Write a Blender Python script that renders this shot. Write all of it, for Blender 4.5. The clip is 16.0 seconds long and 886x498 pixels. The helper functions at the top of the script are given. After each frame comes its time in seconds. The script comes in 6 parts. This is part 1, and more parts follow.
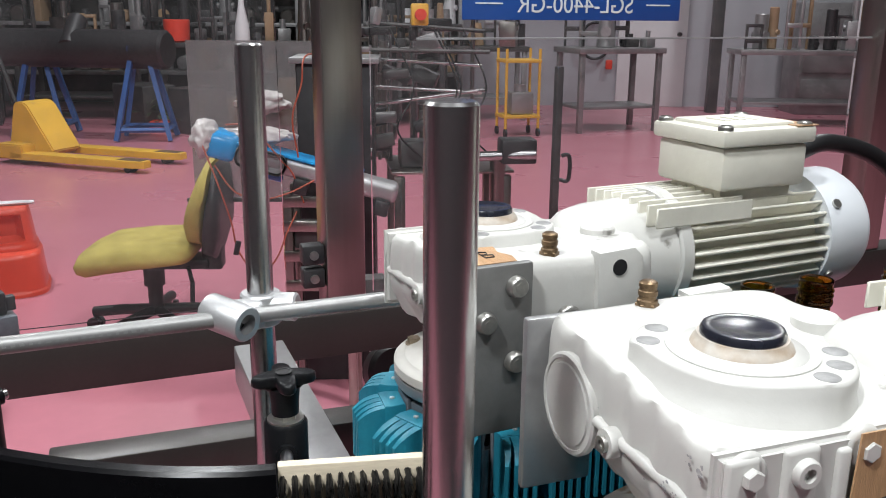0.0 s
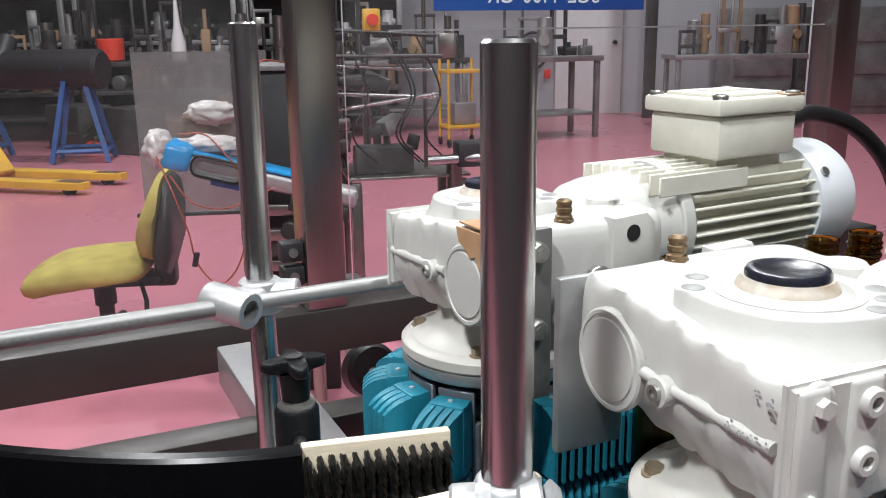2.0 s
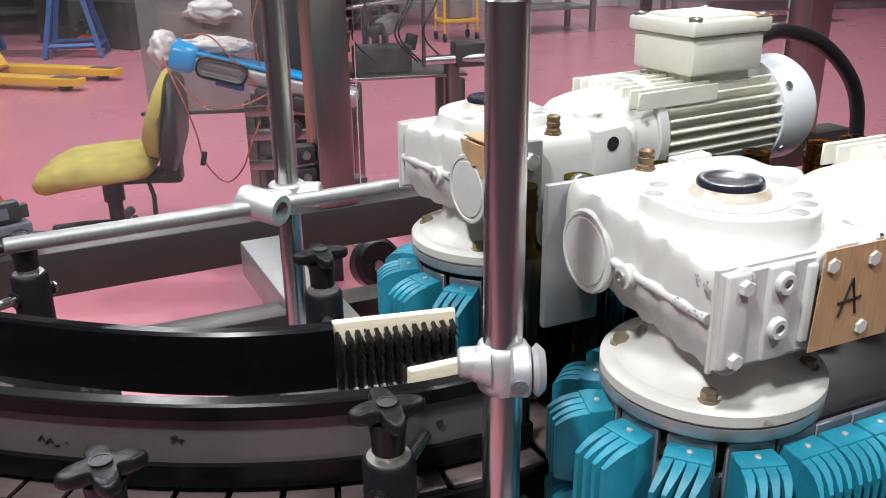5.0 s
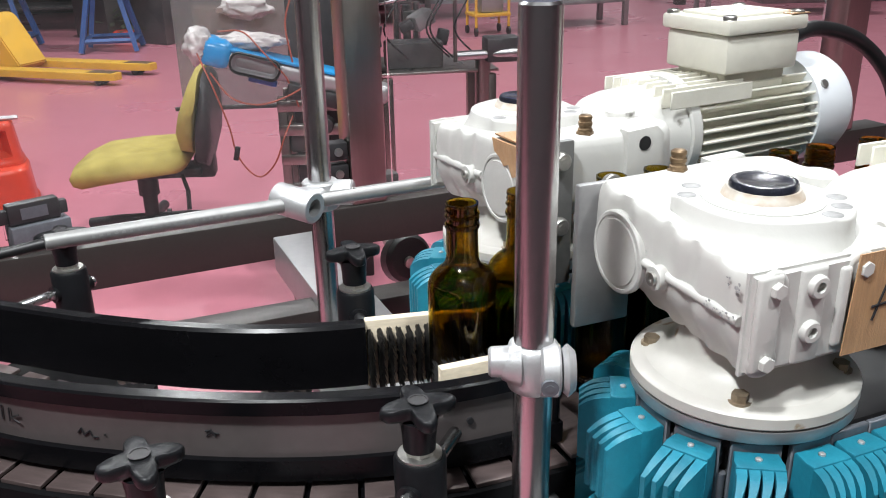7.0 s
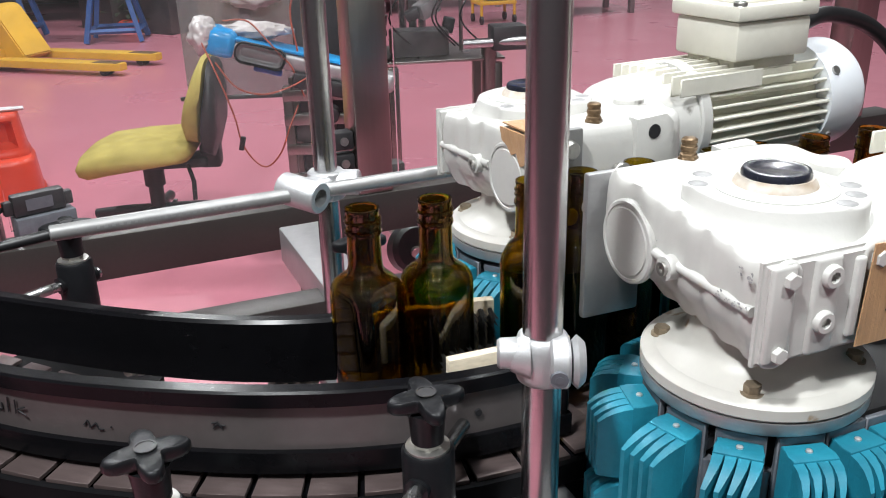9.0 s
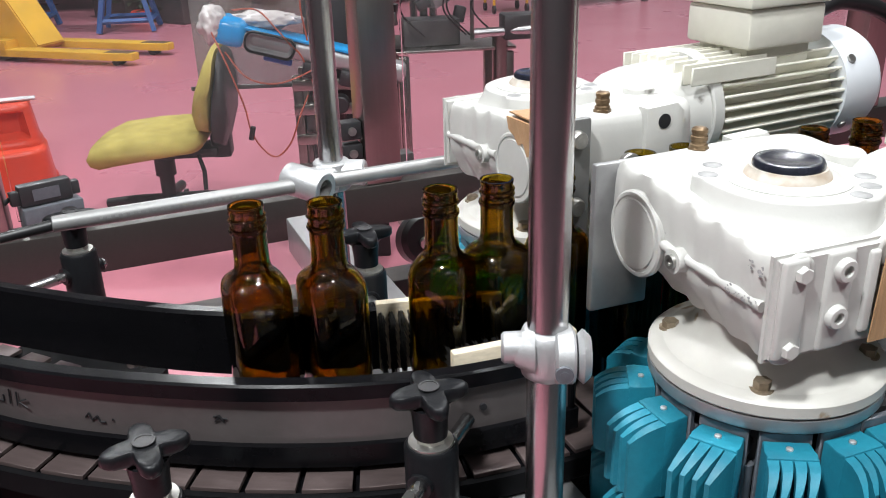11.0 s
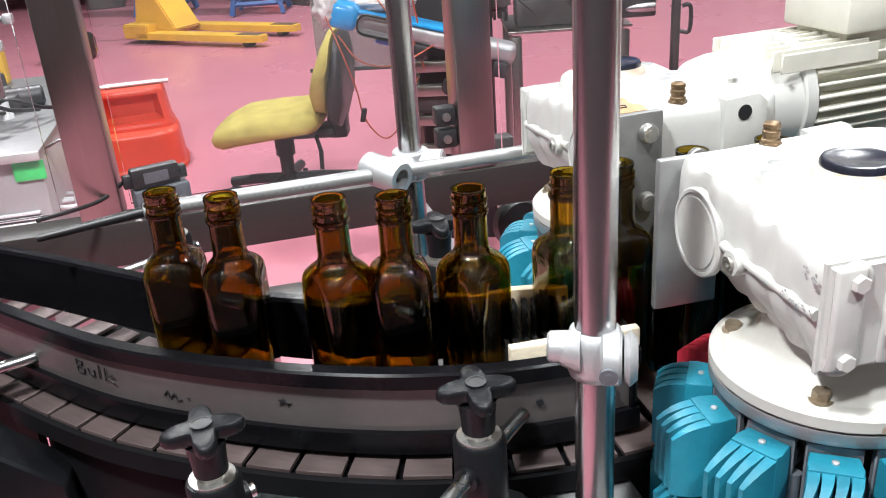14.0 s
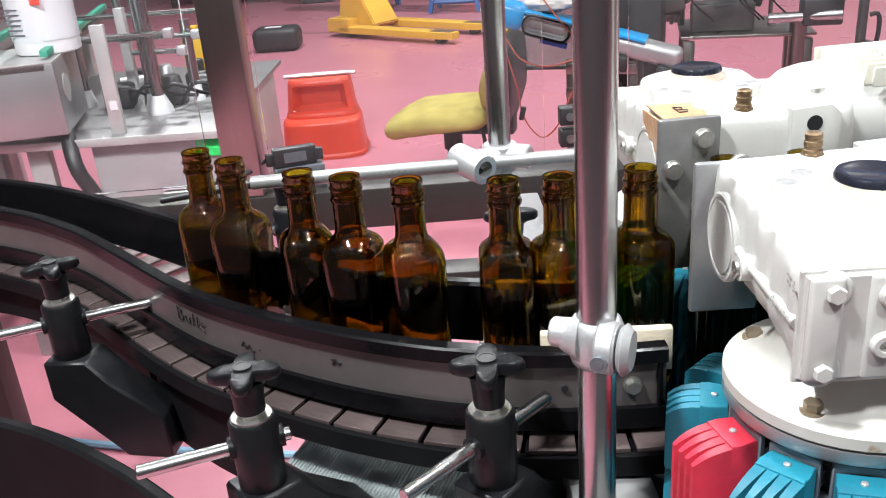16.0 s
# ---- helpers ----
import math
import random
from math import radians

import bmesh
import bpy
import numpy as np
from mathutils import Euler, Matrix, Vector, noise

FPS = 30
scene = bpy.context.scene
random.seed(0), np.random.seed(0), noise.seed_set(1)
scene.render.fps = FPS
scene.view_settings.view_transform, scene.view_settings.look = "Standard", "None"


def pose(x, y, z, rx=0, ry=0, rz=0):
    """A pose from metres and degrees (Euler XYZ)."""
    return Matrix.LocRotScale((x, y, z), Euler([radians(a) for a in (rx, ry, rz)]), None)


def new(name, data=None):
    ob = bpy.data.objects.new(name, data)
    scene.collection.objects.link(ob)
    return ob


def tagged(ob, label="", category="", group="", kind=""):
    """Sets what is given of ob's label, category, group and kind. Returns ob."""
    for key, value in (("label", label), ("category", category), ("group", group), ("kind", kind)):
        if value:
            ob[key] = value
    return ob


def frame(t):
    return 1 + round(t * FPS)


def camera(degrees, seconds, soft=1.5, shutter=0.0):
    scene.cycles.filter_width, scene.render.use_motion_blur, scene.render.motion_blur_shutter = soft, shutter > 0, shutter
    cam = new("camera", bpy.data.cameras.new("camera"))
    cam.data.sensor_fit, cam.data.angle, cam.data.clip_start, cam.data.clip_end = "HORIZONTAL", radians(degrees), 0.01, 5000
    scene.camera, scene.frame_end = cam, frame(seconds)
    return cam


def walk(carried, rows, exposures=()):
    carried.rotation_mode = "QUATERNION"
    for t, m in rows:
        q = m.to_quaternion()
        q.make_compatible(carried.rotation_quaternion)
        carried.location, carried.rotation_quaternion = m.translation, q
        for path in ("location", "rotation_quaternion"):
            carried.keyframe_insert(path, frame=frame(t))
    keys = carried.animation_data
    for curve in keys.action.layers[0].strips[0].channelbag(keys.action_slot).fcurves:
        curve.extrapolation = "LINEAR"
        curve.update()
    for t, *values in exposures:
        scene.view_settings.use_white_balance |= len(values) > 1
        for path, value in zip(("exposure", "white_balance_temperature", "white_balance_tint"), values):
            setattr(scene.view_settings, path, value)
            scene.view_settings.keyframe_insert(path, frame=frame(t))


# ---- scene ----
cam = camera(54.2, 16.0, soft=1.0)
METRES, EYE, TILT, LEAN, TURN = 0.512, 1.30, 0.0, 0.0, 0.0
ROWS = [
    (0.0, 0.0, 0.0, 0.0, 0.12, -15.14, -0.44),
    (0.5, -0.0564, -0.0111, -0.0401, -1.45, -14.28, 0.88),
    (1.0, -0.0808, 0.0272, -0.0675, -2.34, -14.2, 0.94),
    (1.5, -0.1203, 0.0255, -0.0852, -3.29, -13.97, 1.09),
    (2.0, -0.1211, 0.0068, -0.0749, -4.1, -14.19, 0.82),
    (2.5, -0.1271, -0.0112, -0.0334, -4.89, -14.43, 0.69),
    (3.0, -0.1637, -0.0683, -0.0266, -5.51, -16.67, 0.46),
    (3.5, -0.1884, -0.1313, -0.0397, -5.93, -19.19, 0.49),
    (4.0, -0.1637, -0.19, -0.0219, -5.53, -20.3, 0.49),
    (6.5, -0.1585, -0.2384, 0.0261, -2.88, -21.37, 0.94),
    (7.0, -0.1627, -0.2357, 0.0257, -2.47, -21.47, 1.04),
    (7.5, -0.1656, -0.2307, 0.0185, -2.43, -21.56, 1.1),
    (8.0, -0.1623, -0.2246, 0.0184, -2.41, -21.77, 1.23),
    (8.5, -0.1646, -0.2198, 0.0153, -2.27, -21.97, 1.3),
    (9.0, -0.1647, -0.2202, 0.0213, -2.17, -22.17, 1.35),
    (11.5, -0.1459, -0.1928, 0.0132, -1.02, -22.91, 1.81),
    (12.0, -0.1404, -0.1918, 0.0125, -0.61, -23.06, 2.16),
    (12.5, -0.1323, -0.1967, 0.0119, -0.23, -23.33, 2.24),
    (13.0, -0.1214, -0.2078, 0.0171, 0.49, -23.26, 1.56),
    (13.5, -0.1108, -0.2187, 0.0231, 3.74, -23.63, 2.59),
    (14.0, -0.0432, -0.1878, 0.0374, 6.54, -23.92, 3.82),
    (14.5, 0.1217, -0.1722, 0.0542, 13.5, -23.42, 3.87),
    (15.0, 0.2104, -0.2079, 0.0397, 16.49, -23.23, 3.9),
    (15.5, 0.2229, -0.2292, 0.0315, 17.87, -23.13, 3.92),
    (16.0, 0.218, -0.2341, 0.0342, 19.74, -22.98, 4.19),
]
EXPOSURES = [(0.0, -0.24), (0.5, -0.06), (2.0, -0.08), (3.5, -0.14), (4.0, 0.0), (8.0, 0.09), (12.5, 0.07), (13.5, 0.24), (14.0, 0.48), (14.5, 0.50), (16.0, 0.48)]
walk(cam, [(t, pose(0, 0, EYE, TILT, LEAN, TURN) @ pose(METRES * x, METRES * y, METRES * z, 90 + pitch, roll, yaw)) for t, x, y, z, yaw, pitch, roll in ROWS], exposures=EXPOSURES)

# ---- world and light: a closed hall with unseen overhead lamps ----
world = bpy.data.worlds.new("hall_air")
scene.world = world
world.use_nodes = True
world.node_tree.nodes["Background"].inputs[0].default_value = (0.75, 0.78, 0.85, 1)
world.node_tree.nodes["Background"].inputs[1].default_value = 0.03


def overhead_lamp(x, y, z, power, size, tint=(0.95, 0.98, 1.0)):
    data = bpy.data.lights.new("unseen_overhead_lamp", "AREA")
    data.energy, data.size, data.shape, data.color = power, size, "DISK", tint
    ob = new("unseen_overhead_lamp", data)
    ob.matrix_world = pose(x, y, z)
    return ob


# no lamp is in view; these are added overhead to light the hall
overhead_lamp(0.9, 1.7, 5.4, 135, 0.40)
# key lamp where the rod's shadow points, hung lower to clear the dark wall
overhead_lamp(-0.99, -0.66, 3.57, 132, 0.28)
# added front fill with no lamp known there
overhead_lamp(1.12, -0.66, 3.77, 66, 0.28)
overhead_lamp(-3.2, 4.4, 5.4, 235, 0.40)
overhead_lamp(2.6, 6.6, 5.4, 145, 0.40)
overhead_lamp(-2.6, 8.6, 5.4, 145, 0.40)
overhead_lamp(4.4, 10.4, 5.4, 130, 0.40)

# ---- small tools ----


def B():
    return bmesh.new()


def put(bm, verts, m):
    if m is not None:
        bmesh.ops.transform(bm, matrix=m, verts=verts)


def box(bm, c, s, m=None, bev=0.0, seg=2):
    """A box about c with the sizes s, its edges rounded by bev."""
    r = bmesh.ops.create_cube(bm, size=1.0, matrix=Matrix.Translation(c) @ Matrix.Diagonal((*s, 1)))
    vs = r["verts"]
    if bev:
        es = list({e for v in vs for e in v.link_edges})
        r = bmesh.ops.bevel(bm, geom=es, offset=bev, segments=seg, affect="EDGES", profile=0.5)
        vs = list({v for f in r["faces"] for v in f.verts} | {v for v in vs if v.is_valid})
        seen, todo = set(vs), list(vs)
        while todo:
            for e in todo.pop().link_edges:
                for v in e.verts:
                    if v not in seen:
                        seen.add(v)
                        todo.append(v)
        vs = list(seen)
    put(bm, vs, m)
    return vs


def lathe(bm, prof, m=None, seg=32, square=0.0):
    """A turned body about z; square blends the round section towards a rounded square."""
    rings = []
    for r, z, *q in prof:
        sq = q[0] if q else square
        ring = []
        for i in range(seg):
            a = 2 * math.pi * (i + 0.5) / seg
            c, s = math.cos(a), math.sin(a)
            k = 1.0
            if sq:
                p = 2 + 5 * sq
                k = 1 / (abs(c) ** p + abs(s) ** p) ** (1 / p)
            ring.append(bm.verts.new((r * k * c, r * k * s, z)))
        rings.append(ring)
    for a, b in zip(rings, rings[1:]):
        for i in range(seg):
            j = (i + 1) % seg
            bm.faces.new((a[i], a[j], b[j], b[i]))
    for ring, flip in ((rings[0], True), (rings[-1], False)):
        if prof[0 if flip else -1][0] > 1e-5:
            bm.faces.new(ring[::-1] if flip else ring)
    vs = [v for r in rings for v in r]
    put(bm, vs, m)
    return vs


def aim(p0, p1):
    """The pose whose z axis runs from p0 to p1."""
    d = Vector(p1) - Vector(p0)
    return Matrix.Translation(p0) @ d.to_track_quat("Z", "Y").to_matrix().to_4x4()


def cyl(bm, p0, p1, r, r1=None, seg=24, ch=0.0):
    n = (Vector(p1) - Vector(p0)).length
    r1 = r if r1 is None else r1
    prof = [(r, 0), (r1, n)] if not ch else [(r - ch, 0), (r, ch), (r1, n - ch), (r1 - ch, n)]
    return lathe(bm, prof, aim(p0, p1), seg)


def tube(bm, pts, r, seg=8):
    """A round cord along pts."""
    pts = [Vector(p) for p in pts]
    rings = []
    for i, p in enumerate(pts):
        d = (pts[min(i + 1, len(pts) - 1)] - pts[max(i - 1, 0)]).normalized()
        m = Matrix.Translation(p) @ d.to_track_quat("Z", "Y").to_matrix().to_4x4()
        rings.append([bm.verts.new(m @ Vector((r * math.cos(2 * math.pi * k / seg), r * math.sin(2 * math.pi * k / seg), 0))) for k in range(seg)])
    for a, b in zip(rings, rings[1:]):
        best = min(range(seg), key=lambda s: (a[0].co - b[s].co).length)
        b[:] = b[best:] + b[:best]
        for i in range(seg):
            j = (i + 1) % seg
            bm.faces.new((a[i], a[j], b[j], b[i]))
    bm.faces.new(rings[0][::-1])
    bm.faces.new(rings[-1])


def prism(bm, poly, z0, z1, m=None, bev=0.0):
    """A plate of the plan outline poly (counter-clockwise) from z0 to z1."""
    a = [bm.verts.new((x, y, z0)) for x, y in poly]
    b = [bm.verts.new((x, y, z1)) for x, y in poly]
    n = len(poly)
    bm.faces.new(a[::-1])
    top = bm.faces.new(b)
    for i in range(n):
        bm.faces.new((a[i], a[(i + 1) % n], b[(i + 1) % n], b[i]))
    vs = a + b
    if bev:
        r = bmesh.ops.bevel(bm, geom=list(top.edges), offset=bev, segments=2, affect="EDGES", profile=0.5)
        vs = list({v for v in vs if v.is_valid} | set(r["verts"]))
    put(bm, vs, m)


def glide(pts, step):
    """Even points along a smooth line through pts."""
    P = [Vector(p) for p in pts]
    P = [2 * P[0] - P[1], *P, 2 * P[-1] - P[-2]]
    fine = []
    for i in range(1, len(P) - 2):
        a, b, c, d = P[i - 1:i + 3]
        for k in range(24):
            t = k / 24
            fine.append(0.5 * (2 * b + (c - a) * t + (2 * a - 5 * b + 4 * c - d) * t * t + (3 * b - a - 3 * c + d) * t ** 3))
    fine.append(P[-2])
    out, want, run = [fine[0]], step, 0.0
    for a, b in zip(fine, fine[1:]):
        n = (b - a).length
        while n and run + n >= want:
            out.append(a.lerp(b, (want - run) / n))
            want += step
        run += n
    return out


def normals(line):
    """Level normals to the left of the way along line."""
    out = []
    for i in range(len(line)):
        d = line[min(i + 1, len(line) - 1)] - line[max(i - 1, 0)]
        out.append(Vector((-d.y, d.x, 0)).normalized())
    return out


def sweep(bm, line, section):
    """A closed section of (offset to the left, height) swept along a plan line."""
    rings = []
    for p, n in zip(line, normals(line)):
        rings.append([bm.verts.new((p.x + n.x * o, p.y + n.y * o, z)) for o, z in section])
    k = len(section)
    for a, b in zip(rings, rings[1:]):
        for i in range(k):
            j = (i + 1) % k
            bm.faces.new((a[i], b[i], b[j], a[j]))
    bm.faces.new(rings[0])
    bm.faces.new(rings[-1][::-1])


def mesh_of(name, bm, material, sharp=40):
    bmesh.ops.recalc_face_normals(bm, faces=bm.faces)
    me = bpy.data.meshes.new(name)
    bm.to_mesh(me)
    bm.free()
    me.materials.append(material)
    me.polygons.foreach_set("use_smooth", [True] * len(me.polygons))
    me.set_sharp_from_angle(angle=radians(sharp))
    return me


def thing(name, bm, material, label, category, group="", m=None, kind="", sharp=40):
    ob = new(name, mesh_of(name, bm, material, sharp)) if bm is not None else new(name)
    if m is not None:
        ob.matrix_world = m
    return tagged(ob, label, category, group, kind)


def part(name, bm, material, parent, label="", sharp=40):
    ob = new(name, mesh_of(name, bm, material, sharp))
    ob.parent = parent
    return tagged(ob, label)


def share(name, mesh, parent, m):
    """One more piece on a mesh that others use too."""
    ob = new(name, mesh)
    ob.parent = parent
    ob.matrix_basis = m
    return ob


# ---- materials ----


def mat(name, col, rough=0.5, metal=0.0, vary=0.12, scale=12.0, bump=0.0, grain=90.0, col2=None, wear=0.0, wearcol=(0.1, 0.1, 0.1), aniso=None, coat=0.0, spec=0.5, rvary=0.1, each=0.0):
    """A surface with two scales of colour change, uneven gloss, relief and chips."""
    m = bpy.data.materials.new(name)
    m.use_nodes = True
    nt = m.node_tree
    N, L = nt.nodes, nt.links
    bs = N["Principled BSDF"]
    tc = N.new("ShaderNodeTexCoord")
    src = tc.outputs["Object"]
    if aniso:
        mp = N.new("ShaderNodeMapping")
        mp.inputs["Scale"].default_value = aniso
        L.new(src, mp.inputs[0])
        src = mp.outputs[0]
    n1, n2 = N.new("ShaderNodeTexNoise"), N.new("ShaderNodeTexNoise")
    for n, s, d in ((n1, scale, 4), (n2, grain, 6)):
        n.inputs["Scale"].default_value, n.inputs["Detail"].default_value = s, d
        L.new(src, n.inputs["Vector"])
    ramp = N.new("ShaderNodeMapRange")
    ramp.inputs[1].default_value, ramp.inputs[2].default_value = 0.3, 0.7
    L.new(n1.outputs[0], ramp.inputs[0])
    mix = N.new("ShaderNodeMix")
    mix.data_type = "RGBA"
    c2 = col2 or tuple(c * (1 - vary * 2) for c in col)
    mix.inputs[6].default_value, mix.inputs[7].default_value = (*col, 1), (*c2, 1)
    L.new(ramp.outputs[0], mix.inputs[0])
    out = mix.outputs[2]
    fine = N.new("ShaderNodeMix")
    fine.data_type, fine.blend_type = "RGBA", "OVERLAY"
    fine.inputs[0].default_value = vary
    L.new(out, fine.inputs[6])
    L.new(n2.outputs[0], fine.inputs[7])
    out = fine.outputs[2]
    if each:
        oi, hs = N.new("ShaderNodeObjectInfo"), N.new("ShaderNodeHueSaturation")
        mr = N.new("ShaderNodeMapRange")
        mr.inputs[3].default_value, mr.inputs[4].default_value = 1 - each, 1 + each
        L.new(oi.outputs["Random"], mr.inputs[0])
        L.new(mr.outputs[0], hs.inputs["Value"])
        L.new(out, hs.inputs["Color"])
        out = hs.outputs[0]
    if wear:
        n3 = N.new("ShaderNodeTexNoise")
        n3.inputs["Scale"].default_value, n3.inputs["Detail"].default_value = scale * 2.2, 9
        L.new(tc.outputs["Object"], n3.inputs["Vector"])
        cut = N.new("ShaderNodeMapRange")
        cut.inputs[1].default_value, cut.inputs[2].default_value = 0.76 - wear, 0.80 - wear
        L.new(n3.outputs[0], cut.inputs[0])
        w = N.new("ShaderNodeMix")
        w.data_type = "RGBA"
        w.inputs[7].default_value = (*wearcol, 1)
        L.new(cut.outputs[0], w.inputs[0])
        L.new(out, w.inputs[6])
        out = w.outputs[2]
    L.new(out, bs.inputs["Base Color"])
    rr = N.new("ShaderNodeMapRange")
    rr.inputs[3].default_value, rr.inputs[4].default_value = max(0.02, rough - rvary), min(1, rough + rvary)
    L.new(n1.outputs[0], rr.inputs[0])
    L.new(rr.outputs[0], bs.inputs["Roughness"])
    bs.inputs["Metallic"].default_value = metal
    bs.inputs["Coat Weight"].default_value = coat
    bs.inputs["Specular IOR Level"].default_value = spec
    if bump:
        bp = N.new("ShaderNodeBump")
        bp.inputs["Strength"].default_value, bp.inputs["Distance"].default_value = bump, 0.002
        L.new(n2.outputs[0], bp.inputs["Height"])
        L.new(bp.outputs[0], bs.inputs["Normal"])
    return m


def glass(name, col, rough=0.0, ior=1.5, mix=0.0):
    m = bpy.data.materials.new(name)
    m.use_nodes = True
    bs = m.node_tree.nodes["Principled BSDF"]
    bs.inputs["Base Color"].default_value = (*col, 1)
    bs.inputs["Roughness"].default_value = rough
    bs.inputs["Transmission Weight"].default_value = 1.0 - mix
    bs.inputs["IOR"].default_value = ior
    return m


WHITE = mat("white_gear_paint", (0.58, 0.575, 0.545), 0.38, vary=0.06, scale=9, bump=0.45, grain=32, wear=0.075, wearcol=(0.22, 0.21, 0.19), coat=0.15)
STAINED = mat("stained_white_paint", (0.56, 0.545, 0.50), 0.42, vary=0.09, scale=11, bump=0.3, grain=40, wear=0.14, wearcol=(0.30, 0.22, 0.14))
CREAM = mat("cream_motor_paint", (0.74, 0.72, 0.63), 0.4, vary=0.07, scale=14, bump=0.15, grain=120)
COWL = mat("pale_grey_cowl_paint", (0.72, 0.75, 0.78), 0.35, vary=0.04, scale=8)
STEEL = mat("brushed_stainless", (0.36, 0.34, 0.315), 0.30, 1.0, vary=0.08, scale=5, grain=160, bump=0.05, aniso=(1, 1, 0.06))
ROD = mat("polished_rod_steel", (0.50, 0.50, 0.50), 0.25, 1.0, vary=0.06, scale=7, grain=240, bump=0.02, aniso=(1, 1, 0.04))
# near black: the beams' shade and dark reflections are put into the colour
BEAMM = mat("shade_dark_stainless_beam", (0.046, 0.041, 0.038), 0.40, 0.35, vary=0.1, scale=6, grain=140, bump=0.08)
LROD = mat("dull_level_rod", (0.34, 0.34, 0.335), 0.40, 0.5, vary=0.12, scale=14, grain=120, bump=0.1)
ALU = mat("cast_aluminium", (0.54, 0.545, 0.55), 0.42, 0.6, vary=0.06, scale=20, grain=250, bump=0.15)
BLACKP = mat("black_guide_plastic", (0.005, 0.005, 0.006), 0.23, vary=0.2, scale=8, grain=120, bump=0.05, wear=0.015, wearcol=(0.06, 0.06, 0.07), spec=0.12)
KNOBM = mat("black_knob_plastic", (0.009, 0.0095, 0.011), 0.36, vary=0.15, scale=40, grain=300, bump=0.1, spec=0.2)
GREYBAND = mat("grey_rail_steel", (0.115, 0.100, 0.098), 0.38, 0.25, vary=0.14, scale=9, grain=80, bump=0.1, wear=0.04, wearcol=(0.09, 0.08, 0.08))
TEAL = mat("teal_rubber", (0.013, 0.215, 0.30), 0.5, vary=0.14, scale=30, grain=200, bump=0.2, col2=(0.011, 0.165, 0.24), wear=0.05, wearcol=(0.12, 0.29, 0.33), each=0.12)
REDR = mat("red_rubber", (0.62, 0.03, 0.06), 0.5, vary=0.12, scale=30, grain=200, bump=0.2)
LINK = mat("grey_chain_link", (0.15, 0.16, 0.18), 0.42, 0.3, vary=0.12, scale=60, grain=300)
SLAT = mat("brown_steel_slat", (0.135, 0.100, 0.096), 0.42, 0.5, vary=0.14, scale=25, grain=160, bump=0.08, aniso=(1, 6, 1), each=0.16)
BRASS = mat("aged_brass", (0.27, 0.185, 0.11), 0.42, 0.9, vary=0.2, scale=70, grain=300, bump=0.15)
BOLTM = mat("zinc_bolt", (0.50, 0.49, 0.46), 0.36, 0.9, vary=0.15, scale=80, grain=300)
CAPM = mat("navy_black_cap", (0.016, 0.018, 0.028), 0.22, vary=0.15, scale=50, coat=0.3, bump=0.06)
RUST = mat("rust_stained_rim", (0.55, 0.52, 0.47), 0.5, vary=0.2, scale=60, col2=(0.38, 0.28, 0.19))
OILBOLT = mat("oily_brown_bolt", (0.34, 0.27, 0.19), 0.4, 0.6, vary=0.2, scale=80, grain=300)
TAPE = mat("brown_parcel_tape", (0.52, 0.31, 0.16), 0.34, vary=0.14, scale=40, grain=160, bump=0.35, aniso=(14, 1, 1))
# pen ink, and the black painted in for shade inside holes
INK_SHADE = mat("black_ink_and_hole_shade", (0.01, 0.01, 0.012), 0.6, vary=0.05)
PLATE = mat("grey_mounting_plate", (0.42, 0.42, 0.42), 0.4, 0.65, vary=0.1, scale=16, grain=120, bump=0.06)
WOOD = mat("pale_brush_board", (0.72, 0.63, 0.48), 0.55, vary=0.1, scale=30, grain=140, bump=0.15, aniso=(1, 8, 8))
MATTBLACK = mat("matt_black_plastic", (0.008, 0.008, 0.009), 0.6, vary=0.15, scale=12, grain=120, bump=0.05, spec=0.05)
BRISTLE = mat("black_bristle", (0.012, 0.011, 0.010), 0.5, vary=0.2, scale=200)
FLOORM = mat("pink_epoxy_floor", (0.54, 0.205, 0.26), 0.30, vary=0.07, scale=1.3, grain=14, bump=0.05, col2=(0.49, 0.18, 0.225), wear=0.035, wearcol=(0.36, 0.17, 0.19), rvary=0.12)
# for the added wall behind the camera, dark to keep reflections down
DARKW = mat("dark_unseen_wall", (0.055, 0.055, 0.057), 0.6, vary=0.1, scale=0.8, grain=6)
WALLM = mat("grey_hall_panel", (0.42, 0.43, 0.46), 0.6, vary=0.08, scale=0.8, grain=6)
CEILM = mat("dark_ceiling_sheet", (0.10, 0.10, 0.105), 0.7, vary=0.1, scale=0.6, grain=8)
YELFAB = mat("mustard_fabric", (0.50, 0.415, 0.12), 0.9, vary=0.14, scale=16, grain=260, bump=0.5, spec=0.2)
DARKP = mat("dark_plastic", (0.025, 0.024, 0.026), 0.5, vary=0.15, scale=20, grain=120)
YELLOW = mat("yellow_jack_paint", (0.80, 0.47, 0.055), 0.42, vary=0.1, scale=5, grain=40, wear=0.06, wearcol=(0.30, 0.16, 0.05))
SCRAPED = mat("scraped_fork_steel", (0.26, 0.15, 0.06), 0.5, 0.3, vary=0.25, scale=30, grain=120, col2=(0.10, 0.08, 0.06))
BLUEP = mat("blue_trestle_paint", (0.045, 0.13, 0.38), 0.45, vary=0.12, scale=8, grain=60, wear=0.03)
REDP = mat("red_stool_plastic", (0.78, 0.085, 0.045), 0.35, vary=0.08, scale=6, grain=60)
FILMB = mat("blue_protective_film", (0.02, 0.33, 0.72), 0.22, vary=0.14, scale=18, grain=60, bump=0.5)
BAG = mat("clear_plastic_bag", (0.58, 0.55, 0.53), 0.22, vary=0.1, scale=30, grain=50, bump=0.9)
ORANGE = mat("orange_cable", (0.40, 0.09, 0.05), 0.45, vary=0.08)
